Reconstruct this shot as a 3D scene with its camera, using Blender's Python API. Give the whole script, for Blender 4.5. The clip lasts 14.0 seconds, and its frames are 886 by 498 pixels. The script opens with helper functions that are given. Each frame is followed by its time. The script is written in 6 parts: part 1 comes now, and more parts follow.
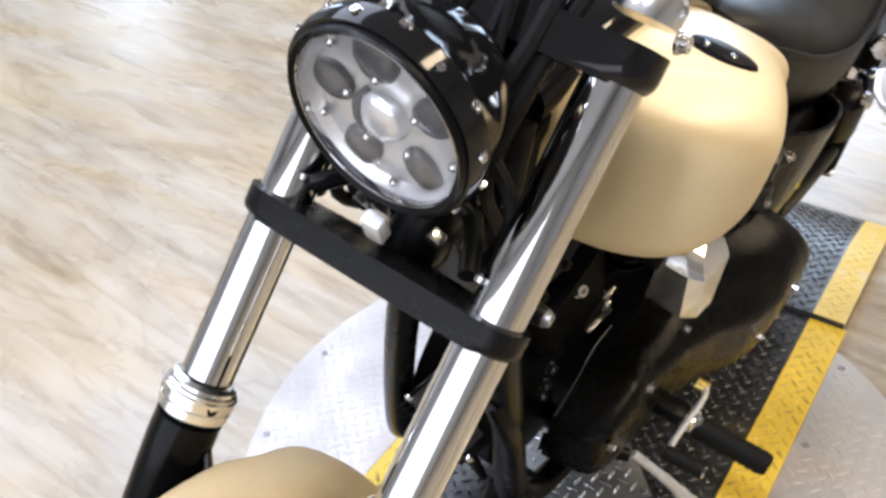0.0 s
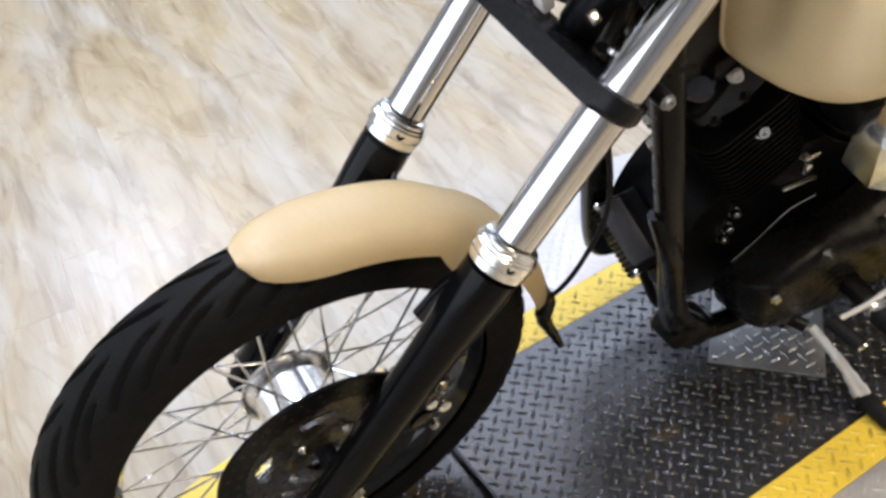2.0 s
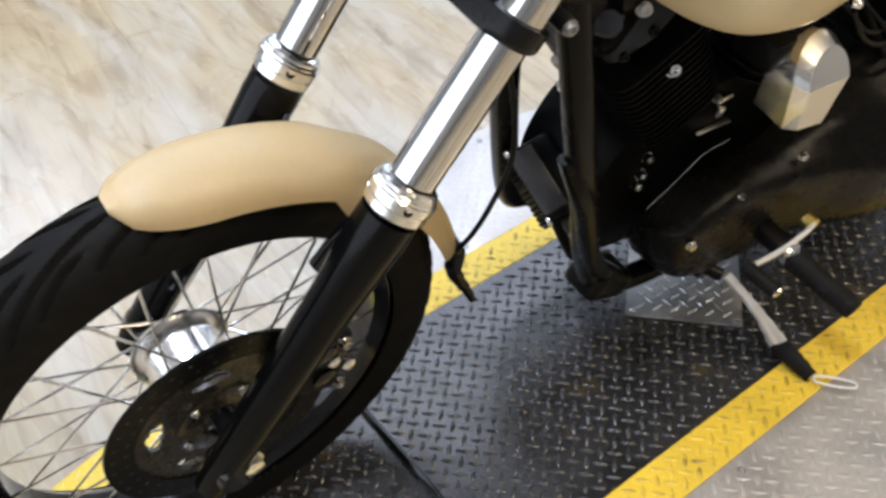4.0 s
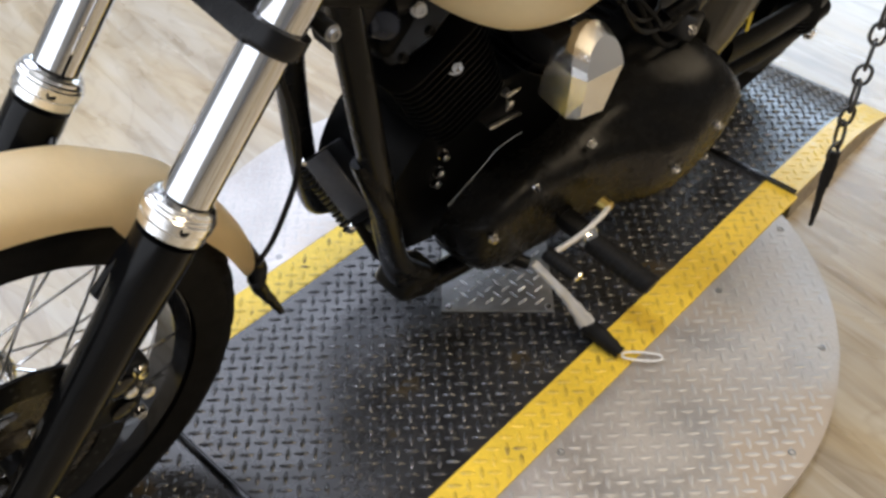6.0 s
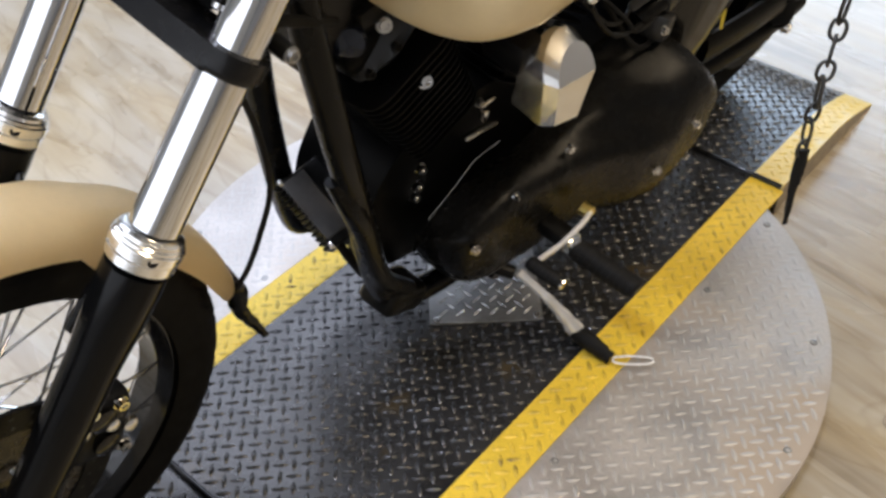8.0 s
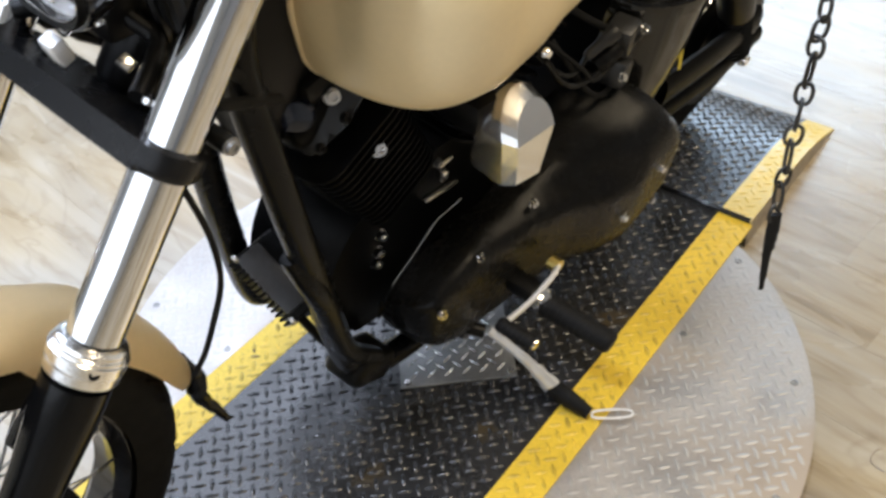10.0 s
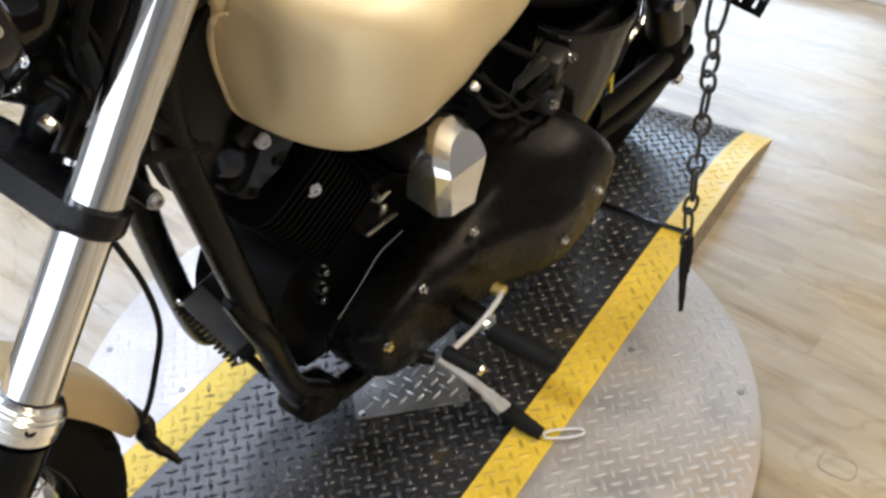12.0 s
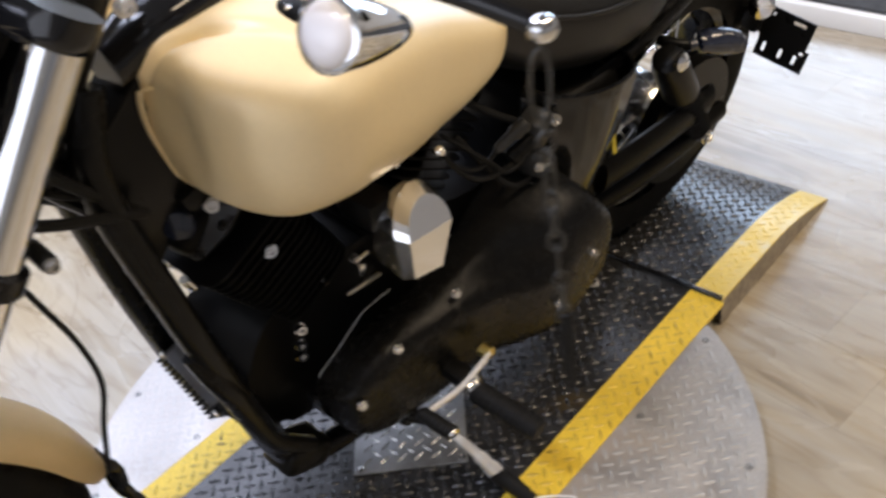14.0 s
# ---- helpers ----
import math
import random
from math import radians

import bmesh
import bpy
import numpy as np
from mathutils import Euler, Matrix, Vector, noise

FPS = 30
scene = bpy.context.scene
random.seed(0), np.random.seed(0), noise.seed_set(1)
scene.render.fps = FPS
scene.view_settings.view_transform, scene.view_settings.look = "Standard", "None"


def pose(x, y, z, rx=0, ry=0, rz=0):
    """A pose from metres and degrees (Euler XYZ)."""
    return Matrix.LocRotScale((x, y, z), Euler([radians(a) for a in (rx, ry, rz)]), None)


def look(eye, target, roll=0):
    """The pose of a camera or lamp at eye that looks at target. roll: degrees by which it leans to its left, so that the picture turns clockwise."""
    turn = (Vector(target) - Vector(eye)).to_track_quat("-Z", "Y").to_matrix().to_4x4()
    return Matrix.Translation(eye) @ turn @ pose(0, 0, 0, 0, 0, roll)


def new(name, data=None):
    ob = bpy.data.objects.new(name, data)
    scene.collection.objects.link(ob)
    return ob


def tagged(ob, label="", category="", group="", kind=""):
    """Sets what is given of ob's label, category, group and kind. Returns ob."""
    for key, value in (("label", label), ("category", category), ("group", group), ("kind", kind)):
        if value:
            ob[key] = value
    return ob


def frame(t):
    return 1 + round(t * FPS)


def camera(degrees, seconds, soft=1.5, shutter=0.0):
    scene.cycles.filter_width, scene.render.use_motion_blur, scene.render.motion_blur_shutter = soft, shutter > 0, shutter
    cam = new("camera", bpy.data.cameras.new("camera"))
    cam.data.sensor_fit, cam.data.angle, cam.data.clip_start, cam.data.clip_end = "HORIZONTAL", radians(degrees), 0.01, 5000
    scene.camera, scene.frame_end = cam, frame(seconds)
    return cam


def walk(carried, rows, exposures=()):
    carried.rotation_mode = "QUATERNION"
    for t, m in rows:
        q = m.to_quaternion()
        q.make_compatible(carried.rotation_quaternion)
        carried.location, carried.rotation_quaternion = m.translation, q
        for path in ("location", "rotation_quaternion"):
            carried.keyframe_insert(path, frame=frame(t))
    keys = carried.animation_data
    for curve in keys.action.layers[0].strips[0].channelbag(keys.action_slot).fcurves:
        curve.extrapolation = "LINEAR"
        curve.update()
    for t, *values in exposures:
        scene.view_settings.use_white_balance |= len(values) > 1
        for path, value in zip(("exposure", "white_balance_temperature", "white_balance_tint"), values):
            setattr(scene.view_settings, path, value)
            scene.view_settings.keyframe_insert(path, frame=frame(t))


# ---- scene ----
cam = camera(49.4, 14.0, soft=3.0, shutter=0.35)
PATH = [
    (0, (0.430, -1.275, 1.352), (-0.457, 0.017, 0.110), -1.8),
    (0.5, (0.573, -1.3, 1.393), (-0.539, -0.177, 0.166), -3.9),
    (0.8, (0.657, -1.29, 1.399), (-0.569, -0.365, 0.118), -5.6),
    (1, (0.705, -1.264, 1.392), (-0.571, -0.445, 0.088), -8.2),
    (1.5, (0.749, -1.283, 1.346), (-0.529, -0.548, -0.004), -7.6),
    (2, (0.721, -1.319, 1.348), (-0.556, -0.591, -0.008), -5.5),
    (2.2, (0.715, -1.324, 1.345), (-0.55, -0.627, -0.039), -6.4),
    (4.3, (0.716, -1.252, 1.275), (-0.426, -0.406, -0.132), -3.2),
    (4.5, (0.712, -1.228, 1.278), (-0.4, -0.351, -0.135), -4.4),
    (5, (0.731, -1.218, 1.274), (-0.272, -0.246, -0.158), -1.0),
    (5.5, (0.733, -1.216, 1.27), (-0.211, -0.19, -0.164), -0.3),
    (6, (0.745, -1.227, 1.275), (-0.202, -0.167, -0.132), 1.3),
    (6.5, (0.756, -1.214, 1.263), (-0.145, -0.165, -0.182), -0.2),
    (7, (0.759, -1.211, 1.272), (-0.214, -0.147, -0.114), -0.9),
    (7.5, (0.763, -1.21, 1.277), (-0.215, -0.156, -0.112), -1.3),
    (7.7, (0.762, -1.206, 1.275), (-0.201, -0.145, -0.12), -1.2),
    (10, (0.719, -1.134, 1.28), (-0.214, 0.0, -0.078), -3.4),
    (10.5, (0.72, -1.107, 1.299), (-0.168, 0.099, -0.027), -4.5),
    (11, (0.729, -1.119, 1.304), (-0.181, 0.05, -0.039), -5.9),
    (11.5, (0.757, -1.107, 1.304), (-0.125, 0.081, -0.042), -5.6),
    (12, (0.757, -1.114, 1.307), (-0.14, 0.078, -0.025), -4.7),
    (12.5, (0.753, -1.114, 1.318), (-0.14, 0.097, 0.001), -4.5),
    (13, (0.761, -1.125, 1.335), (-0.163, 0.094, 0.047), -5.6),
    (13.5, (0.797, -1.106, 1.317), (-0.149, 0.155, 0.085), -11.0),
    (13.6, (0.812, -1.097, 1.312), (-0.195, 0.178, 0.146), -10.6),
    (13.7, (0.850, -1.084, 1.309), (-0.234, 0.122, 0.139), -11.8),
    (13.8, (0.873, -1.053, 1.302), (-0.244, 0.094, 0.102), -11.8),
    (14, (0.941, -0.962, 1.307), (-0.216, 0.107, 0.075), -10.1),
]
walk(cam, [(t, look(eye, target, roll)) for t, eye, target, roll in PATH], [(0.0, -0.22, 6420, 15), (1.0, -0.26, 6350, 14), (2.2, -0.24, 6250, 14), (4.3, -0.33, 6400, 12), (7.7, -0.50, 6500, 14), (9.8, -0.25, 6300, 11), (12.8, -0.31, 6380, 14), (13.5, -0.40, 6430, 17), (14.0, -0.44, 6350, 17)])

# ---- light ----
world = bpy.data.worlds.new("showroom")
scene.world = world
world.use_nodes = True
world.node_tree.nodes["Background"].inputs[0].default_value = (0.80, 0.90, 1.0, 1)
world.node_tree.nodes["Background"].inputs[1].default_value = 0.6


def area_lamp(name, m, sx, sy, watts, colour):
    data = bpy.data.lights.new(name, "AREA")
    data.shape, data.size, data.size_y, data.energy, data.color = "RECTANGLE", sx, sy, watts, colour
    ob = new(name, data)
    ob.matrix_world = m
    return ob


FLOOR_Z = -0.07
CEIL_Z = 3.8
WARM, COOL, DAY = (1.0, 0.82, 0.55), (0.87, 0.955, 1.14), (0.62, 0.80, 1.0)
SOFT_DAY = (0.88, 0.93, 1.0)
# ceiling panels, unseen, most added as fill: x, y, length along x, along y, watts
PANELS = [(-3.4, 1.6, 3.4, 4.4, 215, COOL), (-1.6, -1.6, 1.2, 1.2, 108, COOL), (0.40, -1.95, 0.30, 0.30, 82, COOL),
          (2.0, 0.3, 0.6, 2.4, 146, WARM), (-5.4, -0.6, 1.2, 1.2, 80, COOL), (2.4, 3.2, 0.6, 1.2, 30, WARM)]
for x, y, sx, sy, watts, tint in PANELS:
    area_lamp("unseen_ceiling_lamp", pose(x, y, CEIL_Z - 0.03), sx, sy, watts, tint)
# daylight through the shop windows
WINDOWS = [(-7.75, 0.9), (-1.15, 2.1)]
WIN_WATTS = [75, 140]
WIN_Z0, WIN_Z1, WALL_N = 0.9, 3.4, 5.0
for (xc, w), watts in zip(WINDOWS, WIN_WATTS):
    area_lamp("window_daylight", pose(xc, WALL_N - 0.06, (WIN_Z0 + WIN_Z1) / 2, -90, 0, 0), w, WIN_Z1 - WIN_Z0, watts, DAY)

# unseen south window, added so the chrome tubes reflect white
SOUTH_X, SOUTH_W, Y_S = -1.2, 7.6, -6.0
area_lamp("window_daylight", pose(SOUTH_X, Y_S + 0.06, (WIN_Z0 + WIN_Z1) / 2, 90, 0, 0), SOUTH_W, WIN_Z1 - WIN_Z0, 150, SOFT_DAY)


# ---- materials ----
def material(name, colour, rough=0.5, metal=0.0, var=0.12, scale=8.0, fine=0.0, fine_scale=120.0, bump=0.0, bump_scale=60.0,
             coat=0.0, coat_rough=0.06, spec=0.5, rough_var=0.1, emit=0.0, island=0.0, stretch=(1, 1, 1), stain_or_sheen=None):
    """A surface with stains at one scale, grain at a finer one, uneven gloss and fine relief."""
    m = bpy.data.materials.new(name)
    m.use_nodes = True
    nt = m.node_tree
    n, l = nt.nodes, nt.links
    b = n["Principled BSDF"]
    tc = n.new("ShaderNodeTexCoord")
    mp = n.new("ShaderNodeMapping")
    mp.inputs["Scale"].default_value = stretch
    l.new(tc.outputs["Object"], mp.inputs["Vector"])

    def noise_node(sc, detail=4.0):
        t = n.new("ShaderNodeTexNoise")
        t.inputs["Scale"].default_value, t.inputs["Detail"].default_value = sc, detail
        l.new(mp.outputs[0], t.inputs["Vector"])
        return t

    big = noise_node(scale)
    r1 = n.new("ShaderNodeMapRange")
    r1.inputs["From Min"].default_value, r1.inputs["From Max"].default_value = 0.3, 0.7
    r1.inputs["To Min"].default_value, r1.inputs["To Max"].default_value = 1 - var, 1 + var
    l.new(big.outputs["Fac"], r1.inputs["Value"])
    value = r1.outputs[0]
    if fine:
        f = noise_node(fine_scale, 3.0)
        r2 = n.new("ShaderNodeMapRange")
        r2.inputs["From Min"].default_value, r2.inputs["From Max"].default_value = 0.3, 0.7
        r2.inputs["To Min"].default_value, r2.inputs["To Max"].default_value = 1 - fine, 1 + fine
        l.new(f.outputs["Fac"], r2.inputs["Value"])
        mu = n.new("ShaderNodeMath")
        mu.operation = "MULTIPLY"
        l.new(value, mu.inputs[0])
        l.new(r2.outputs[0], mu.inputs[1])
        value = mu.outputs[0]
    if island:
        info = n.new("ShaderNodeObjectInfo")
        r3 = n.new("ShaderNodeMapRange")
        r3.inputs["To Min"].default_value, r3.inputs["To Max"].default_value = 1 - island, 1 + island
        l.new(info.outputs["Random"], r3.inputs["Value"])
        mu = n.new("ShaderNodeMath")
        mu.operation = "MULTIPLY"
        l.new(value, mu.inputs[0])
        l.new(r3.outputs[0], mu.inputs[1])
        value = mu.outputs[0]
    sc = n.new("ShaderNodeVectorMath")
    sc.operation = "SCALE"
    sc.inputs[0].default_value = colour
    l.new(value, sc.inputs["Scale"])
    tint = sc.outputs[0]
    if stain_or_sheen:
        # blotches of dirt, wear and painted-in reflection: colour, size, share of the area from 0 to 1
        patch = noise_node(stain_or_sheen[1], 5.0)
        cut = n.new("ShaderNodeMapRange")
        cut.inputs["From Min"].default_value, cut.inputs["From Max"].default_value = stain_or_sheen[2], stain_or_sheen[2] + 0.10
        l.new(patch.outputs["Fac"], cut.inputs["Value"])
        lay = n.new("ShaderNodeMix")
        lay.data_type = "RGBA"
        lay.inputs[7].default_value = (*stain_or_sheen[0], 1)
        l.new(cut.outputs[0], lay.inputs[0])
        l.new(tint, lay.inputs[6])
        tint = lay.outputs[2]
    l.new(tint, b.inputs["Base Color"])
    rr = n.new("ShaderNodeMapRange")
    rr.inputs["From Min"].default_value, rr.inputs["From Max"].default_value = 0.3, 0.7
    rr.inputs["To Min"].default_value = max(0.02, rough * (1 - rough_var))
    rr.inputs["To Max"].default_value = min(1.0, rough * (1 + rough_var))
    gl = noise_node(scale * 2.7)
    l.new(gl.outputs["Fac"], rr.inputs["Value"])
    l.new(rr.outputs[0], b.inputs["Roughness"])
    b.inputs["Metallic"].default_value = metal
    b.inputs["Specular IOR Level"].default_value = spec
    b.inputs["Coat Weight"].default_value = coat
    b.inputs["Coat Roughness"].default_value = coat_rough
    if emit:
        b.inputs["Emission Color"].default_value = (*colour, 1)
        b.inputs["Emission Strength"].default_value = emit
    if bump:
        bn = noise_node(bump_scale, 4.0)
        bu = n.new("ShaderNodeBump")
        bu.inputs["Strength"].default_value = bump
        bu.inputs["Distance"].default_value = 0.002
        l.new(bn.outputs["Fac"], bu.inputs["Height"])
        l.new(bu.outputs[0], b.inputs["Normal"])
    return m


def plank_material():
    """Whitewashed oak laminate: long streaks, knots, boards of uneven tone."""
    m = bpy.data.materials.new("oak_laminate")
    m.use_nodes = True
    nt = m.node_tree
    n, l = nt.nodes, nt.links
    b = n["Principled BSDF"]
    tc = n.new("ShaderNodeTexCoord")
    info = n.new("ShaderNodeObjectInfo")
    off = n.new("ShaderNodeVectorMath")
    off.operation = "SCALE"
    off.inputs[0].default_value = (37.0, 19.0, 11.0)
    l.new(info.outputs["Random"], off.inputs["Scale"])
    add = n.new("ShaderNodeVectorMath")
    l.new(tc.outputs["Object"], add.inputs[0])
    l.new(off.outputs[0], add.inputs[1])

    place = n.new("ShaderNodeNewGeometry")

    def streak(sx, sy, scale, detail, distort, whole=False):
        mp = n.new("ShaderNodeMapping")
        mp.inputs["Scale"].default_value = (sx, sy, 1)
        l.new(place.outputs["Position"] if whole else add.outputs[0], mp.inputs["Vector"])
        t = n.new("ShaderNodeTexNoise")
        t.inputs["Scale"].default_value, t.inputs["Detail"].default_value, t.inputs["Distortion"].default_value = scale, detail, distort
        l.new(mp.outputs[0], t.inputs["Vector"])
        return t

    grain = streak(1.3, 9.5, 2.2, 2.4, 1.1)
    cloud = streak(1.0, 3.0, 2.0, 3.0, 1.4, True)
    fine = streak(5.0, 130.0, 1.6, 3.0, 0.2)
    ramp = n.new("ShaderNodeValToRGB")
    els = ramp.color_ramp.elements
    els[0].position, els[0].color = 0.30, (0.235, 0.190, 0.130, 1)
    els[1].position, els[1].color = 0.66, (0.430, 0.394, 0.324, 1)
    mid = els.new(0.46)
    mid.color = (0.350, 0.302, 0.225, 1)
    mix = n.new("ShaderNodeMix")
    mix.data_type = "FLOAT"
    mix.inputs[0].default_value = 0.45
    l.new(grain.outputs["Fac"], mix.inputs[2])
    l.new(cloud.outputs["Fac"], mix.inputs[3])
    tone = n.new("ShaderNodeMath")
    tone.operation = "MULTIPLY_ADD"
    tone.inputs[1].default_value, tone.inputs[2].default_value = 0.012, -0.006
    l.new(info.outputs["Random"], tone.inputs[0])
    s = n.new("ShaderNodeMath")
    l.new(mix.outputs[0], s.inputs[0])
    l.new(tone.outputs[0], s.inputs[1])
    l.new(s.outputs[0], ramp.inputs[0])
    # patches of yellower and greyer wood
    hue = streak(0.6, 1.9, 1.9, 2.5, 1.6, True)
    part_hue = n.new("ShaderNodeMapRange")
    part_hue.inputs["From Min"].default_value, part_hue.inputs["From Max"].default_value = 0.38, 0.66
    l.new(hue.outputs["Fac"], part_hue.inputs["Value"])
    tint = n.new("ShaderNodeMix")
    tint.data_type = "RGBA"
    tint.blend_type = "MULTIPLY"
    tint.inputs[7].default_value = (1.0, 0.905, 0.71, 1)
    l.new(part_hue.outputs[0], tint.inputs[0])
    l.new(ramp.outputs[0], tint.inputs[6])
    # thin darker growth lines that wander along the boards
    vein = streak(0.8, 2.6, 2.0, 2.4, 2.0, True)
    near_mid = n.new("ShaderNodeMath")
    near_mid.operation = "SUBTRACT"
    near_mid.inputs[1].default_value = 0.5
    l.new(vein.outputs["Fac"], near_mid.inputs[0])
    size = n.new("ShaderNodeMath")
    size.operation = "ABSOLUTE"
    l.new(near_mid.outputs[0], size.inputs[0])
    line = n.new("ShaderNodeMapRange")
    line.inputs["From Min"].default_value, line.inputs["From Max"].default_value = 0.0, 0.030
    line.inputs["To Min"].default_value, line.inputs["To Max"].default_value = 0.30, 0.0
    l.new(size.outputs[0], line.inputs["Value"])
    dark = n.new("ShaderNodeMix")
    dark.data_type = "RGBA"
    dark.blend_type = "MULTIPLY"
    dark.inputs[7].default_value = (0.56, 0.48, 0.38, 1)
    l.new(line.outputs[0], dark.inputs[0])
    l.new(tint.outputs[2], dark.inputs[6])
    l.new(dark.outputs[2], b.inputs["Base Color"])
    rr = n.new("ShaderNodeMapRange")
    rr.inputs["To Min"].default_value, rr.inputs["To Max"].default_value = 0.20, 0.36
    l.new(cloud.outputs["Fac"], rr.inputs["Value"])
    l.new(rr.outputs[0], b.inputs["Roughness"])
    b.inputs["Specular IOR Level"].default_value = 0.8
    bu = n.new("ShaderNodeBump")
    bu.inputs["Strength"].default_value, bu.inputs["Distance"].default_value = 0.35, 0.001
    l.new(fine.outputs["Fac"], bu.inputs["Height"])
    l.new(bu.outputs[0], b.inputs["Normal"])
    return m


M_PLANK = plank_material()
M_WALL = material("white_wall_paint", (0.70, 0.70, 0.68), 0.7, var=0.05, scale=2, bump=0.1)
M_WALL_DARK = material("grey_wall_paint", (0.40, 0.40, 0.40), 0.7, var=0.08, scale=2, bump=0.1)
# these two pale, low-metal colours stand in for bright reflections on plated metal
M_BRIGHT = material("pale_bright_metal", (0.82, 0.81, 0.79), 0.30, 0.2, var=0.06, scale=30, bump=0.05)
M_STAND = material("pale_stand_metal", (0.85, 0.84, 0.82), 0.22, 0.45, var=0.10, scale=30, bump=0.05)
M_PALE = material("pale_lens_plastic", (0.74, 0.71, 0.70), 0.18, 0.0, var=0.05, scale=30, coat=0.5)
M_CEIL = material("ceiling_tile_grey", (0.42, 0.42, 0.415), 0.8, var=0.05, scale=3, bump=0.2)
M_WHITE = material("white_lacquered_board", (0.78, 0.78, 0.76), 0.35, var=0.04, scale=5)
M_CARPET = material("dark_grey_carpet", (0.05, 0.052, 0.055), 0.95, var=0.2, scale=40, bump=0.5, bump_scale=400)
# the brown blotches paint in a warm reflection on the scuffed plate
M_SILVER = material("scuffed_aluminium_plate", (0.49, 0.462, 0.435), 0.48, 0.7, var=0.09, scale=3.5, fine=0.08, fine_scale=160, bump=0.14, bump_scale=220, rough_var=0.4, stain_or_sheen=((0.465, 0.395, 0.325), 2.2, 0.52))
M_SILVER_BAR = material("aluminium_bar", (0.49, 0.475, 0.455), 0.56, 0.7, var=0.06, scale=9, bump=0.05)
M_STEEL = material("worn_steel_plate", (0.30, 0.30, 0.295), 0.42, 0.8, var=0.16, scale=11, fine=0.1, bump=0.12, rough_var=0.3)
M_TREAD = material("black_painted_steel_plate", (0.0175, 0.0175, 0.0180), 0.27, 0.0, var=0.35, scale=6, fine=0.25, fine_scale=150, bump=0.15, bump_scale=260, rough_var=0.35, spec=0.75, stain_or_sheen=((0.055, 0.040, 0.018), 7.0, 0.62))
M_BAR = material("black_tread_bar", (0.020, 0.0205, 0.022), 0.24, 0.0, var=0.3, scale=30, fine=0.3, fine_scale=220, rough_var=0.35, spec=0.65)
M_YELLOW = material("yellow_floor_paint", (0.72, 0.50, 0.045), 0.42, 0.0, var=0.10, scale=9, fine=0.08, fine_scale=140, bump=0.15, bump_scale=240, stain_or_sheen=((0.22, 0.15, 0.03), 34.0, 0.66))
# pale blotches in this paint imitate window glare on the ramps
M_YELLOW_RAMP = material("glossy_yellow_paint", (0.70, 0.51, 0.075), 0.36, 0.0, var=0.12, scale=9, fine=0.08, fine_scale=140, bump=0.12, bump_scale=240, spec=0.7, stain_or_sheen=((0.66, 0.58, 0.30), 9.0, 0.56))
M_YELLOW_WORN = material("worn_yellow_paint", (0.60, 0.41, 0.04), 0.40, 0.0, var=0.30, scale=26, fine=0.25, fine_scale=200, stain_or_sheen=((0.09, 0.06, 0.02), 24.0, 0.60))
M_SKIRT = material("brownish_worn_steel", (0.33, 0.285, 0.225), 0.45, 0.4, var=0.25, scale=40, fine=0.2, fine_scale=150, bump=0.3, bump_scale=120)
M_DARKEDGE = material("dark_steel_edge", (0.035, 0.033, 0.03), 0.5, 0.4, var=0.3, scale=20)
M_CREAM = material("cream_paint", (0.79, 0.635, 0.365), 0.42, 0.0, var=0.03, scale=3, fine=0.015, coat=0.25, coat_rough=0.26, rough_var=0.1)
M_CHROME = material("chrome", (0.68, 0.68, 0.685), 0.05, 1.0, var=0.03, scale=6, rough_var=0.3)
M_TUBE = material("gloss_black_tube", (0.005, 0.005, 0.005), 0.26, 0.0, var=0.2, scale=12, spec=0.14)
M_SHROUD = material("dark_gloss_plastic", (0.006, 0.006, 0.0055), 0.11, 0.0, var=0.2, scale=12, spec=0.45)
M_CASTING = material("dull_grey_black_casting", (0.018, 0.018, 0.018), 0.35, 0.0, var=0.2, scale=14, spec=0.35, bump=0.1, bump_scale=300)
M_REG = material("grey_cast_aluminium", (0.055, 0.056, 0.060), 0.34, 0.2, var=0.15, scale=20, fine=0.1, bump=0.08, bump_scale=300)
M_CLAMP = material("satin_charcoal_paint", (0.006, 0.006, 0.0063), 0.26, 0.0, var=0.15, scale=16, fine=0.08, spec=0.20, bump=0.1, bump_scale=420)
M_CARRIER = material("dark_bronze_gloss", (0.035, 0.030, 0.023), 0.26, 0.3, var=0.35, scale=30, fine=0.3, fine_scale=140, rough_var=0.3)
M_LEG = material("deep_gloss_black", (0.003, 0.003, 0.003), 0.16, 0.0, var=0.2, scale=12, spec=0.14)
M_HORN = material("buffed_chrome", (0.90, 0.89, 0.87), 0.20, 1.0, var=0.02, scale=20, rough_var=0.06)
M_CHROME_DULL = material("satin_chrome", (0.85, 0.84, 0.82), 0.24, 1.0, var=0.08, scale=30, bump=0.05)
M_BLACK = material("gloss_black_enamel", (0.005, 0.005, 0.0055), 0.09, 0.0, var=0.2, scale=12, spec=0.4)
M_SATIN = material("satin_black_powder_coat", (0.005, 0.005, 0.005), 0.3, 0.0, var=0.2, scale=14, fine=0.1, spec=0.13, bump=0.12, bump_scale=500)
M_WRINKLE = material("wrinkle_black_finish", (0.0055, 0.0054, 0.0052), 0.27, 0.0, var=0.2, scale=20, spec=0.13, bump=0.28, bump_scale=420)
M_FIN = material("flat_black_engine_paint", (0.004, 0.004, 0.004), 0.32, 0.0, var=0.2, scale=20, spec=0.05, bump=0.2, bump_scale=400)
M_SUBFLOOR = material("board_joint", (0.30, 0.25, 0.19), 0.6, var=0.1)
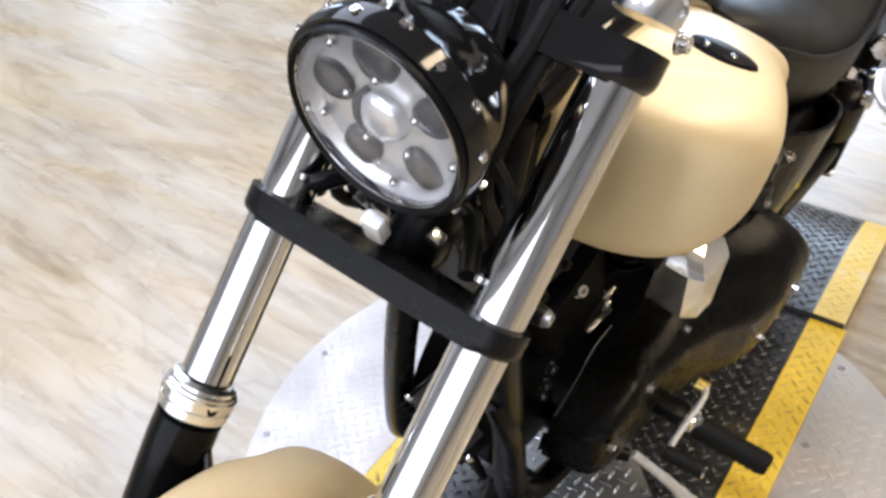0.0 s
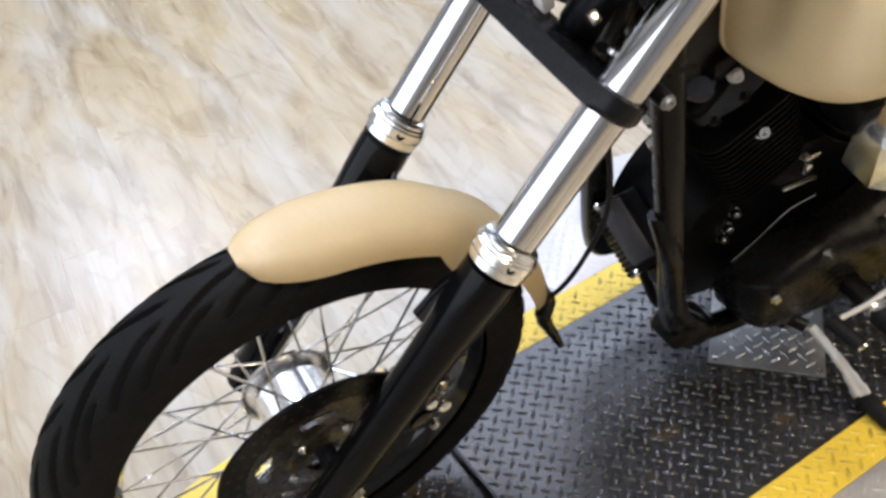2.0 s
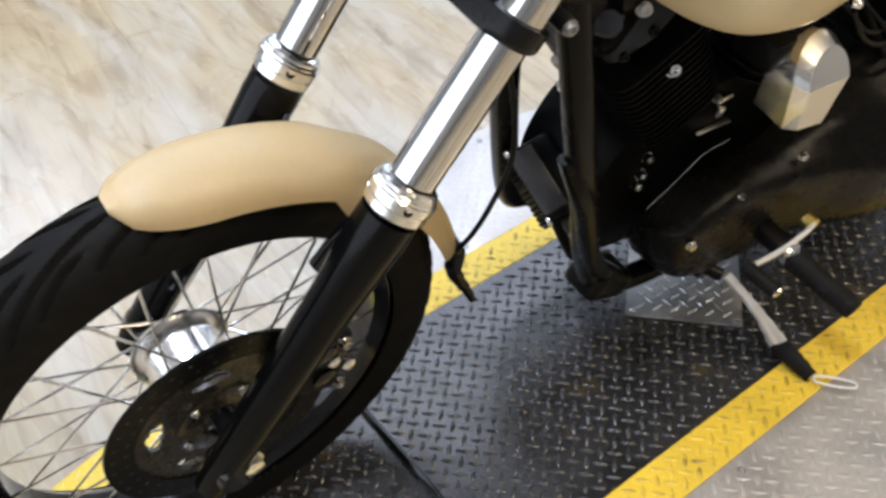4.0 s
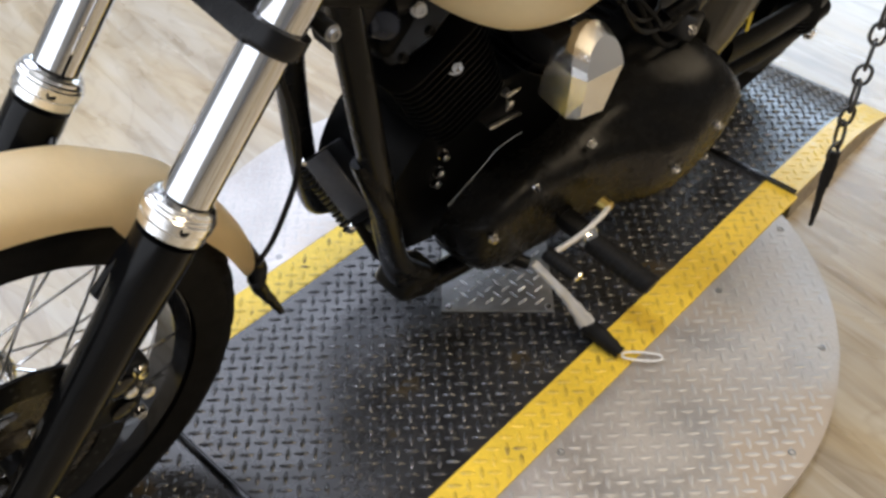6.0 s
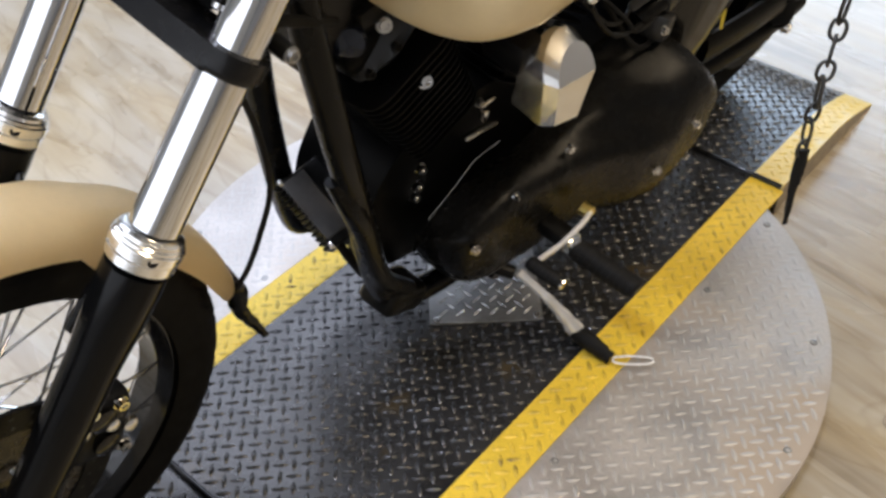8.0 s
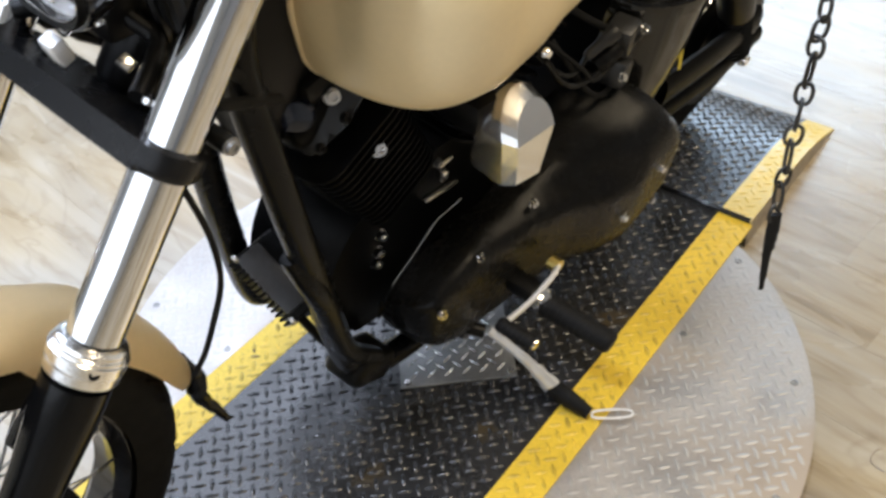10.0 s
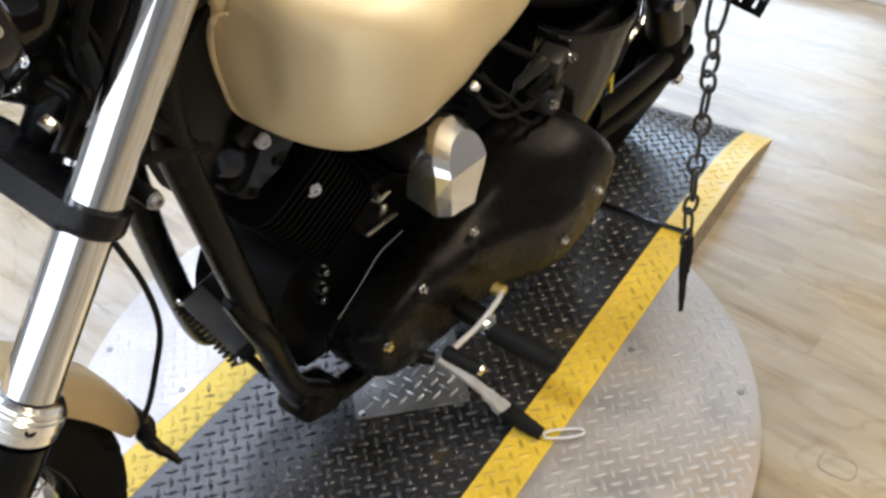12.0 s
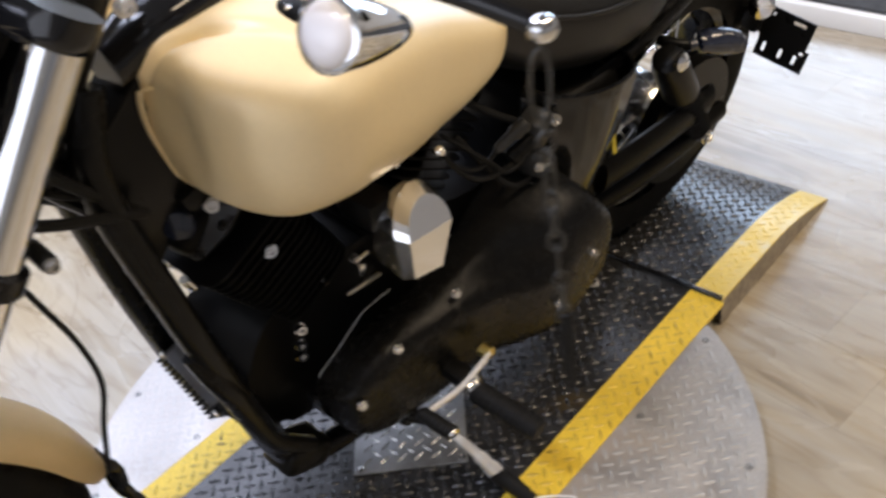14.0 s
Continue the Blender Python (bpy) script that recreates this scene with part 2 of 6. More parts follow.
M_RUBBER = material("black_rubber", (0.007, 0.007, 0.007), 0.6, 0.0, spec=0.14, var=0.2, scale=16, fine=0.15, bump=0.2, bump_scale=300)
M_TYRE = material("tyre_rubber", (0.0065, 0.0064, 0.0061), 0.6, 0.0, spec=0.09, var=0.15, scale=18, fine=0.15, bump=0.15, bump_scale=350)
M_LEATHER = material("black_grained_leather", (0.008, 0.0078, 0.0075), 0.40, 0.0, spec=0.35, var=0.15, scale=9, bump=0.35, bump_scale=320)
M_BRASS = material("yellowed_plated_steel", (0.72, 0.56, 0.18), 0.3, 1.0, var=0.1, scale=20)
M_SMOKE = material("smoked_lens", (0.014, 0.017, 0.030), 0.12, 0.0, var=0.1, scale=8, coat=0.5)
M_REFLECTOR = material("bright_reflector", (0.90, 0.90, 0.90), 0.24, 0.65, var=0.05, scale=30)
M_LENSDARK = material("grey_projector_lens", (0.13, 0.13, 0.14), 0.10, 0.3, var=0.15, scale=40, coat=0.8)
M_CHAIN = material("dark_chain_steel", (0.05, 0.05, 0.048), 0.35, 0.8, var=0.25, scale=40)
M_YTAG = material("yellow_label", (0.65, 0.52, 0.03), 0.5, var=0.08, scale=30)


def glass_material():
    """Thin clear cover: mostly seen through, with a plain gloss."""
    m = bpy.data.materials.new("clear_lens")
    m.use_nodes = True
    n, l = m.node_tree.nodes, m.node_tree.links
    n.remove(n["Principled BSDF"])
    clear, gloss, mix = n.new("ShaderNodeBsdfTransparent"), n.new("ShaderNodeBsdfGlossy"), n.new("ShaderNodeMixShader")
    gloss.inputs["Roughness"].default_value = 0.04
    fres = n.new("ShaderNodeFresnel")
    fres.inputs["IOR"].default_value = 1.45
    l.new(fres.outputs[0], mix.inputs[0])
    l.new(clear.outputs[0], mix.inputs[1])
    l.new(gloss.outputs[0], mix.inputs[2])
    l.new(mix.outputs[0], n["Material Output"].inputs["Surface"])
    return m


M_GLASS = glass_material()

# ---- mesh helpers ----
XF = [Matrix.Identity(4)]


def part(name, bm, mat, parent=None, label="", smooth=True, kind=""):
    """Links a bmesh as one mesh object under a thing or a part."""
    bmesh.ops.recalc_face_normals(bm, faces=bm.faces)
    bmesh.ops.transform(bm, matrix=XF[0], verts=bm.verts)
    me = bpy.data.meshes.new(name)
    bm.to_mesh(me)
    bm.free()
    me.materials.append(mat)
    if smooth:
        me.polygons.foreach_set("use_smooth", [True] * len(me.polygons))
        me.set_sharp_from_angle(angle=radians(38))
    ob = new(name, me)
    if parent is not None:
        ob.parent = parent
    if label or kind:
        tagged(ob, label, kind=kind)
    return ob


def rbox(bm, c, size, bevel=0.003, m=None, seg=2):
    """A box with rounded edges at c; m turns it."""
    t = Matrix.Translation(c) @ (m or Matrix.Identity(4)) @ Matrix.Diagonal((*size, 1))
    r = bmesh.ops.create_cube(bm, size=1.0, matrix=t)
    if bevel:
        es = list({e for v in r["verts"] for e in v.link_edges})
        bmesh.ops.bevel(bm, geom=es, offset=bevel, segments=seg, affect="EDGES", profile=0.5)
    return bm


def basis(axis):
    a = Vector(axis).normalized()
    u = a.orthogonal().normalized()
    return a, u, a.cross(u)


def lathe(bm, p0, axis, profile, seg=32, caps=True):
    """Turned body: profile of (distance along the axis, radius)."""
    a, u, w = basis(axis)
    p0 = Vector(p0)
    rings = []
    for s, r in profile:
        rings.append([bm.verts.new(p0 + a * s + (u * math.cos(k * math.tau / seg) + w * math.sin(k * math.tau / seg)) * max(r, 1e-4)) for k in range(seg)])
    for r0, r1 in zip(rings, rings[1:]):
        for k in range(seg):
            bm.faces.new((r0[k], r0[(k + 1) % seg], r1[(k + 1) % seg], r1[k]))
    if caps:
        bm.faces.new(rings[0][::-1])
        bm.faces.new(rings[-1])
    return bm


def rod(bm, p0, p1, r, seg=16, round_end=0.15):
    d = (Vector(p1) - Vector(p0)).length
    e = min(r * round_end * 2, d * 0.3)
    return lathe(bm, p0, Vector(p1) - Vector(p0), [(0, r * 0.85), (e, r), (d - e, r), (d, r * 0.85)], seg)


def spline(pts, n=8):
    """A smooth line through the points."""
    p = [Vector(q) for q in pts]
    p = [p[0] * 2 - p[1]] + p + [p[-1] * 2 - p[-2]]
    out = []
    for i in range(1, len(p) - 2):
        for k in range(n):
            t = k / n
            a, b, c, d = p[i - 1], p[i], p[i + 1], p[i + 2]
            out.append(0.5 * (2 * b + (c - a) * t + (2 * a - 5 * b + 4 * c - d) * t * t + (3 * b - a - 3 * c + d) * t ** 3))
    out.append(p[-2])
    return out


def hose(bm, pts, r, seg=10, n=8, flat=1.0):
    """A tube swept along a smooth line."""
    line = spline(pts, n)
    up = Vector((0.13, 0.27, 0.95)).normalized()
    rings = []
    for i, q in enumerate(line):
        d = (line[min(i + 1, len(line) - 1)] - line[max(i - 1, 0)]).normalized()
        u = (up - d * up.dot(d)).normalized()
        w = d.cross(u)
        rr = r[min(len(r) - 1, int(i * len(r) / len(line)))] if isinstance(r, (list, tuple)) else r
        rings.append([bm.verts.new(q + (u * math.cos(k * math.tau / seg) + w * math.sin(k * math.tau / seg) * flat) * rr) for k in range(seg)])
        up = u
    for r0, r1 in zip(rings, rings[1:]):
        for k in range(seg):
            bm.faces.new((r0[k], r0[(k + 1) % seg], r1[(k + 1) % seg], r1[k]))
    bm.faces.new(rings[0][::-1])
    bm.faces.new(rings[-1])
    return bm


def slab(bm, poly, origin, u, v, thick, bevel=0.004, seg=2):
    """A plate with the outline poly in the plane of u and v, thick along u x v, with rounded edges."""
    u, v = Vector(u), Vector(v)
    w = u.cross(v).normalized()
    o = Vector(origin)
    lo = [bm.verts.new(o + u * a + v * b) for a, b in poly]
    hi = [bm.verts.new(o + u * a + v * b + w * thick) for a, b in poly]
    n = len(poly)
    bm.faces.new(lo[::-1])
    top = bm.faces.new(hi)
    for k in range(n):
        bm.faces.new((lo[k], lo[(k + 1) % n], hi[(k + 1) % n], hi[k]))
    if bevel:
        bmesh.ops.bevel(bm, geom=list(top.edges), offset=bevel, segments=seg, affect="EDGES", profile=0.5)
    return bm


def rounded(poly, r, n=5):
    """A polygon with its corners rounded off."""
    out = []
    for i in range(len(poly)):
        a, b, c = Vector(poly[i - 1]), Vector(poly[i]), Vector(poly[(i + 1) % len(poly)])
        d0, d1 = (a - b), (c - b)
        k = min(r, d0.length * 0.45, d1.length * 0.45)
        p, q = b + d0.normalized() * k, b + d1.normalized() * k
        for j in range(n + 1):
            t = j / n
            out.append(tuple(p * (1 - t) ** 2 + b * 2 * t * (1 - t) + q * t * t))
    return out


def loft(bm, sections, seg=40, power=2.5, close=True):
    """A body through upright sections: y, half width, low, high, x of the middle."""
    rings = []
    for y, hw, z0, z1, xm in sections:
        zc, h = (z0 + z1) / 2, (z1 - z0) / 2
        ring = []
        for k in range(seg):
            a = k * math.tau / seg
            c, s = math.cos(a), math.sin(a)
            ring.append(bm.verts.new((xm + hw * math.copysign(abs(c) ** (2 / power), c), y, zc + h * math.copysign(abs(s) ** (2 / power), s))))
        rings.append(ring)
    for r0, r1 in zip(rings, rings[1:]):
        for k in range(seg):
            bm.faces.new((r0[k], r0[(k + 1) % seg], r1[(k + 1) % seg], r1[k]))
    if close:
        bm.faces.new(rings[0][::-1])
        bm.faces.new(rings[-1])
    return bm


def smooth_sections(keys, n=5):
    pts = [Vector(k[:3]) for k in keys], [Vector((k[3], k[4], 0)) for k in keys]
    a, b = spline(pts[0], n), spline(pts[1], n)
    return [(p.x, p.y, p.z, q.x, q.y) for p, q in zip(a, b)]


def hexbolt(bm, c, axis, r=0.006, h=0.006):
    a, u, w = basis(axis)
    lathe(bm, c, a, [(0, r * 1.25), (h * 0.3, r * 1.25), (h * 0.3, r), (h, r * 0.92), (h, r * 0.55), (h * 0.6, r * 0.5)], 12)
    return bm


def B():
    return bmesh.new()


def thing(name, label, category, m=None, group="", kind=""):
    e = new(name)
    e.empty_display_size = 0.05
    if m is not None:
        e.matrix_world = m
    return tagged(e, label, category, group, kind)

# ---- the room, with unseen walls and ceiling ----
X_W, X_E = -9.5, 6.0
floor = tagged(part("floor", rbox(B(), ((X_W + X_E) / 2, (Y_S + WALL_N) / 2, FLOOR_Z - 0.06), (X_E - X_W, WALL_N - Y_S, 0.10), 0), M_SUBFLOOR),
               "whitewashed oak laminate floor of long boards", "floor", kind="structure")


def wall_with_openings(name, x0, x1, y0, y1, openings, mat, label):
    """A wall along x with openings (x0, x1, z0, z1) through it."""
    bm = B()
    xs = x0
    for a, b, z0, z1 in sorted(openings):
        rbox(bm, ((xs + a) / 2, (y0 + y1) / 2, (FLOOR_Z + CEIL_Z) / 2), (a - xs, y1 - y0, CEIL_Z - FLOOR_Z), 0)
        rbox(bm, ((a + b) / 2, (y0 + y1) / 2, (FLOOR_Z + z0) / 2), (b - a, y1 - y0, z0 - FLOOR_Z), 0)
        rbox(bm, ((a + b) / 2, (y0 + y1) / 2, (CEIL_Z + z1) / 2), (b - a, y1 - y0, CEIL_Z - z1), 0)
        xs = b
    rbox(bm, ((xs + x1) / 2, (y0 + y1) / 2, (FLOOR_Z + CEIL_Z) / 2), (x1 - xs, y1 - y0, CEIL_Z - FLOOR_Z), 0)
    return tagged(part(name, bm, mat, smooth=False), label, "wall", kind="structure")


wall_with_openings("wall_north", X_W, X_E, WALL_N, WALL_N + 0.2, [(xc - w / 2, xc + w / 2, WIN_Z0, WIN_Z1) for xc, w in WINDOWS], M_WALL, "white painted showroom wall with shop windows")
wall_with_openings("wall_south", X_W, X_E, Y_S - 0.2, Y_S, [(SOUTH_X - SOUTH_W / 2, SOUTH_X + SOUTH_W / 2, WIN_Z0, WIN_Z1)], M_WALL, "white painted showroom wall with an added wide window")
# unseen side walls; the grey east one shapes reflections in the chrome
for name, x, mat, tone in (("wall_west", X_W - 0.1, M_WALL, "white"), ("wall_east", X_E + 0.1, M_WALL_DARK, "grey")):
    tagged(part(name, rbox(B(), (x, (Y_S + WALL_N) / 2, (FLOOR_Z + CEIL_Z) / 2), (0.2, WALL_N - Y_S + 0.4, CEIL_Z - FLOOR_Z), 0), mat, smooth=False),
           f"plain {tone} painted showroom wall", "wall", kind="structure")
tagged(part("ceiling", rbox(B(), ((X_W + X_E) / 2, (Y_S + WALL_N) / 2, CEIL_Z + 0.1), (X_E - X_W + 0.4, WALL_N - Y_S + 0.4, 0.2), 0), M_CEIL, smooth=False),
       "plain grey showroom ceiling, out of view", "ceiling", kind="structure")
# the last window, in the south wall, is added and unseen
for i, (xc, w, yw) in enumerate([(xc, w, WALL_N + 0.1) for xc, w in WINDOWS] + [(SOUTH_X, SOUTH_W, Y_S - 0.1)]):
    win = thing(f"window_{i + 1}", "tall shop window with white frame, out of view", "window", kind="structure")
    zc, h = (WIN_Z0 + WIN_Z1) / 2, WIN_Z1 - WIN_Z0
    bm = B()
    for dx in (-w / 2 + 0.025, w / 2 - 0.025):
        rbox(bm, (xc + dx, yw, zc), (0.05, 0.08, h), 0.004)
    for dz in (-h / 2 + 0.025, h / 2 - 0.025):
        rbox(bm, (xc, yw, zc + dz), (w - 0.1, 0.08, 0.05), 0.004)
    part("window_frame", bm, M_WHITE, win)
    pane = part("pane", rbox(B(), (xc, yw, zc), (w - 0.1, 0.008, h - 0.1), 0), M_GLASS, win)
    pane.visible_shadow = False
# fittings round the added ceiling lamps, all out of view
for x, y, sx, sy, watts, tint in PANELS:
    lamp = thing("unseen_ceiling_light", "added flat rectangular white ceiling light panel, out of view", "ceiling light", pose(x, y, CEIL_Z), group="ceiling lights")
    bm = B()
    for dx in (-1, 1):
        rbox(bm, (dx * (sx / 2 + 0.02), 0, -0.02), (0.03, sy + 0.07, 0.04), 0.003)
        rbox(bm, (0, dx * (sy / 2 + 0.02), -0.02), (sx + 0.01, 0.03, 0.04), 0.003)
    part("frame", bm, M_WHITE, lamp)

# ---- low display plinth behind the turntable ----
plinth = thing("display_plinth", "low white-edged display plinth with dark grey carpet top", "plinth", kind="structure")
PL_Y = 1.60
part("riser", rbox(B(), (-1.5, PL_Y + 0.75, (FLOOR_Z - 0.012) / 2), (9.0, 1.5, 0.058), 0.004), M_WHITE, plinth)
part("carpet", rbox(B(), (-1.5, PL_Y + 0.76, -0.006), (8.96, 1.47, 0.012), 0.003), M_CARPET, plinth)

# ---- turntable ----
DISC_C, DISC_R = Vector((0.018, -0.262, 0.0)), 0.600
Y_FRONT, Y_REAR = -0.856, 0.338
STRIPE_IN, STRIPE_OUT = 0.229, 0.302
PITCH = 0.0300
turntable = thing("turntable", "round tread-plate motorcycle turntable with black centre track and yellow edges", "turntable")


def lens_bar(verts, faces, x, y, z, turn, length=0.0272, width=0.0080, high=0.0021):
    """One raised lens-shaped tread bar."""
    c, s = math.cos(turn), math.sin(turn)
    base = len(verts)
    hl, hw = length / 2, width / 2
    for px, py, pz in ((-hl, 0, 0), (-hl * 0.5, -hw * 0.8, 0), (0, -hw, 0), (hl * 0.5, -hw * 0.8, 0), (hl, 0, 0), (hl * 0.5, hw * 0.8, 0), (0, hw, 0), (-hl * 0.5, hw * 0.8, 0),
                       (-hl * 0.62, 0, high * 0.8), (0, -hw * 0.42, high), (hl * 0.62, 0, high * 0.8), (0, hw * 0.42, high)):
        verts.append((x + px * c - py * s, y + px * s + py * c, z(x + px * c - py * s, y + px * s + py * c) + pz))
    b = base
    faces += [(b, b + 1, b + 8), (b + 1, b + 2, b + 9, b + 8), (b + 2, b + 3, b + 10, b + 9), (b + 3, b + 4, b + 10), (b + 4, b + 5, b + 10),
              (b + 5, b + 6, b + 11, b + 10), (b + 6, b + 7, b + 8, b + 11), (b + 7, b, b + 8), (b + 8, b + 9, b + 10, b + 11)]


def tread(name, inside, box, z, mat, parent, label, high=0.0021):
    """Raised bars in two crossing directions over all of an area."""
    verts, faces = [], []
    x0, y0, x1, y1 = box
    ox, oy = -0.131, -0.673
    for i in range(int((x0 - ox) / PITCH) - 1, int((x1 - ox) / PITCH) + 2):
        for j in range(int((y0 - oy) / PITCH) - 1, int((y1 - oy) / PITCH) + 2):
            for k, turn in ((0, -math.pi / 4), (0.5, math.pi / 4)):
                x, y = ox + (i + k) * PITCH, oy + (j + k) * PITCH
                d = 0.0088
                if all(inside(x + a, y + b) for a, b in ((-d, -d), (d, d), (-d, d), (d, -d))):
                    lens_bar(verts, faces, x, y, z, turn, high=high)
    me = bpy.data.meshes.new(name)
    me.from_pydata(verts, [], faces)
    me.polygons.foreach_set("use_smooth", [True] * len(me.polygons))
    me.materials.append(mat)
    ob = new(name, me)
    ob.parent = parent
    tagged(ob, label, kind="stuff")
    return ob


def disc_chord(a0, side):
    """Outline of the disc's side segment beyond the track."""
    pts = []
    x_cut = side * STRIPE_OUT - DISC_C.x
    a = math.acos(abs(x_cut) / DISC_R)
    for k in range(61):
        t = -a + 2 * a * k / 60
        pts.append((DISC_C.x + side * DISC_R * math.cos(t), DISC_C.y + DISC_R * math.sin(t) * side))
    return pts


flat = lambda x, y: 0.0
for side, lab in ((1, "bright scuffed aluminium tread plate"), (-1, "bright aluminium tread plate in full light")):
    bm = B()
    slab(bm, disc_chord(0, side), (0, 0, -0.006), (1, 0, 0), (0, 1, 0), 0.006, 0.0012, 1)
    plate = part("side_plate", bm, M_SILVER, turntable, lab, smooth=False)
    tread("tread", lambda x, y, s=side: x * s > STRIPE_OUT + 0.002 and (Vector((x, y, 0)) - DISC_C).length < DISC_R - 0.004,
          (-0.62, -0.9, 0.64, 0.36), flat, M_SILVER_BAR, plate, "raised polished tread bars", high=0.0009)
bm = B()
lathe(bm, (DISC_C.x, DISC_C.y, -0.042), (0, 0, 1), [(0, DISC_R - 0.012), (0, DISC_R - 0.0008), (0.0355, DISC_R - 0.0008), (0.0355, DISC_R - 0.02)], 120)
part("rim_band", bm, M_SKIRT, turntable, "plain steel edge band")
bm = B()
lathe(bm, (DISC_C.x, DISC_C.y, FLOOR_Z + 0.001), (0, 0, 1), [(0, DISC_R - 0.05), (0.027, DISC_R - 0.05)], 96)
part("base", bm, M_DARKEDGE, turntable, "dark steel base ring in shadow")
# the centre track and its painted edges
bm = rbox(B(), (0, (Y_FRONT + Y_REAR) / 2, -0.003), (2 * STRIPE_IN, Y_REAR - Y_FRONT - 0.006, 0.008), 0.001, seg=1)
track = part("centre_track", bm, M_TREAD, turntable, "black painted tread plate, scuffed", smooth=False)
top = lambda x, y: 0.001
tread("tread", lambda x, y: abs(x) < STRIPE_IN - 0.001 and Y_FRONT + 0.004 < y < Y_REAR - 0.004, (-0.24, -0.86, 0.24, 0.34), top, M_BAR, track, "raised black tread bars", high=0.0036)
for side in (-1, 1):
    bm = rbox(B(), (side * (STRIPE_IN + STRIPE_OUT) / 2, (Y_FRONT + Y_REAR) / 2, -0.003), (STRIPE_OUT - STRIPE_IN, Y_REAR - Y_FRONT - 0.006, 0.008), 0.001, seg=1)
    stripe = part("yellow_stripe", bm, M_YELLOW, turntable, "yellow painted edge stripe with scuff marks", smooth=False)
    tread("tread", lambda x, y, s=side: STRIPE_IN - 0.004 < x * s < STRIPE_OUT - 0.001 and Y_FRONT + 0.004 < y < Y_REAR - 0.004,
          (-0.31, -0.86, 0.31, 0.34), top, M_YELLOW_WORN, stripe, "raised yellow tread bars with worn tops")
# screws round the rim and along the track
screws = [(0.3235, -0.470), (0.322, 0.0), (0.323, 0.225), (-0.320, -0.492), (-0.320, 0.0), (-0.320, 0.215), (-0.511, -0.493)]
for ang in (4, 28, -20, -44, 157, 181, 228):
    screws.append((DISC_C.x + 0.571 * math.cos(radians(ang)), DISC_C.y + 0.571 * math.sin(radians(ang))))
for x, y in screws:
    bm = B()
    lathe(bm, (x, y, 0.0), (0, 0, 1), [(0, 0.0068), (0.0012, 0.0062), (0.0015, 0.0040), (0.0002, 0.0034)], 12)
    part("screw", bm, M_STEEL, turntable)
# loose square cover plate on the track
cover = tagged(part("cover_plate", slab(B(), [(-0.006, -0.386), (0.139, -0.250), (0.004, -0.105), (-0.141, -0.241)], (0, 0, 0.0030), (1, 0, 0), (0, 1, 0), 0.0030, 0.001, 1), M_STEEL, smooth=False),
               "small square bare steel tread plate screwed on the track", "cover plate")
cv, cf = [], []
for i in range(-6, 7):
    for j in range(-6, 7):
        for k, turn in ((0, radians(-2)), (0.5, radians(88))):
            a, b = (i + k) * 0.030, (j + k) * 0.030
            q = Vector((a - b, a + b)) * 0.7071
            x, y = -0.001 + a * 0.73 - b * 0.68, -0.2455 + a * 0.68 + b * 0.73
            if abs(a) < 0.086 and abs(b) < 0.086:
                lens_bar(cv, cf, x, y, lambda x, y: 0.006, turn, 0.027, 0.005, 0.0015)
me = bpy.data.meshes.new("tread")
me.from_pydata(cv, [], cf)
me.materials.append(M_CHROME_DULL)
ob = new("tread", me)
ob.parent = cover
tagged(ob, "raised bright tread bars", kind="stuff")
for x, y in ((-0.003, -0.371), (0.124, -0.249), (0.003, -0.120), (-0.126, -0.242)):
    bm = B()
    lathe(bm, (x, y, 0.006), (0, 0, 1), [(0, 0.007), (0.0022, 0.0062), (0.0026, 0.0035), (0.0014, 0.003)], 12)
    part("screw", bm, M_CHROME_DULL, cover)


# ---- ramps ----
def ramp_height(d):
    """Fall of the ramp's top over the distance from the turntable."""
    t = min(max(d / 0.49, 0), 1)
    return -0.002 - 0.012 * t - 0.052 * max(0.0, (t - 0.5) / 0.5) ** 1.7


RAMP_OUT = 0.294


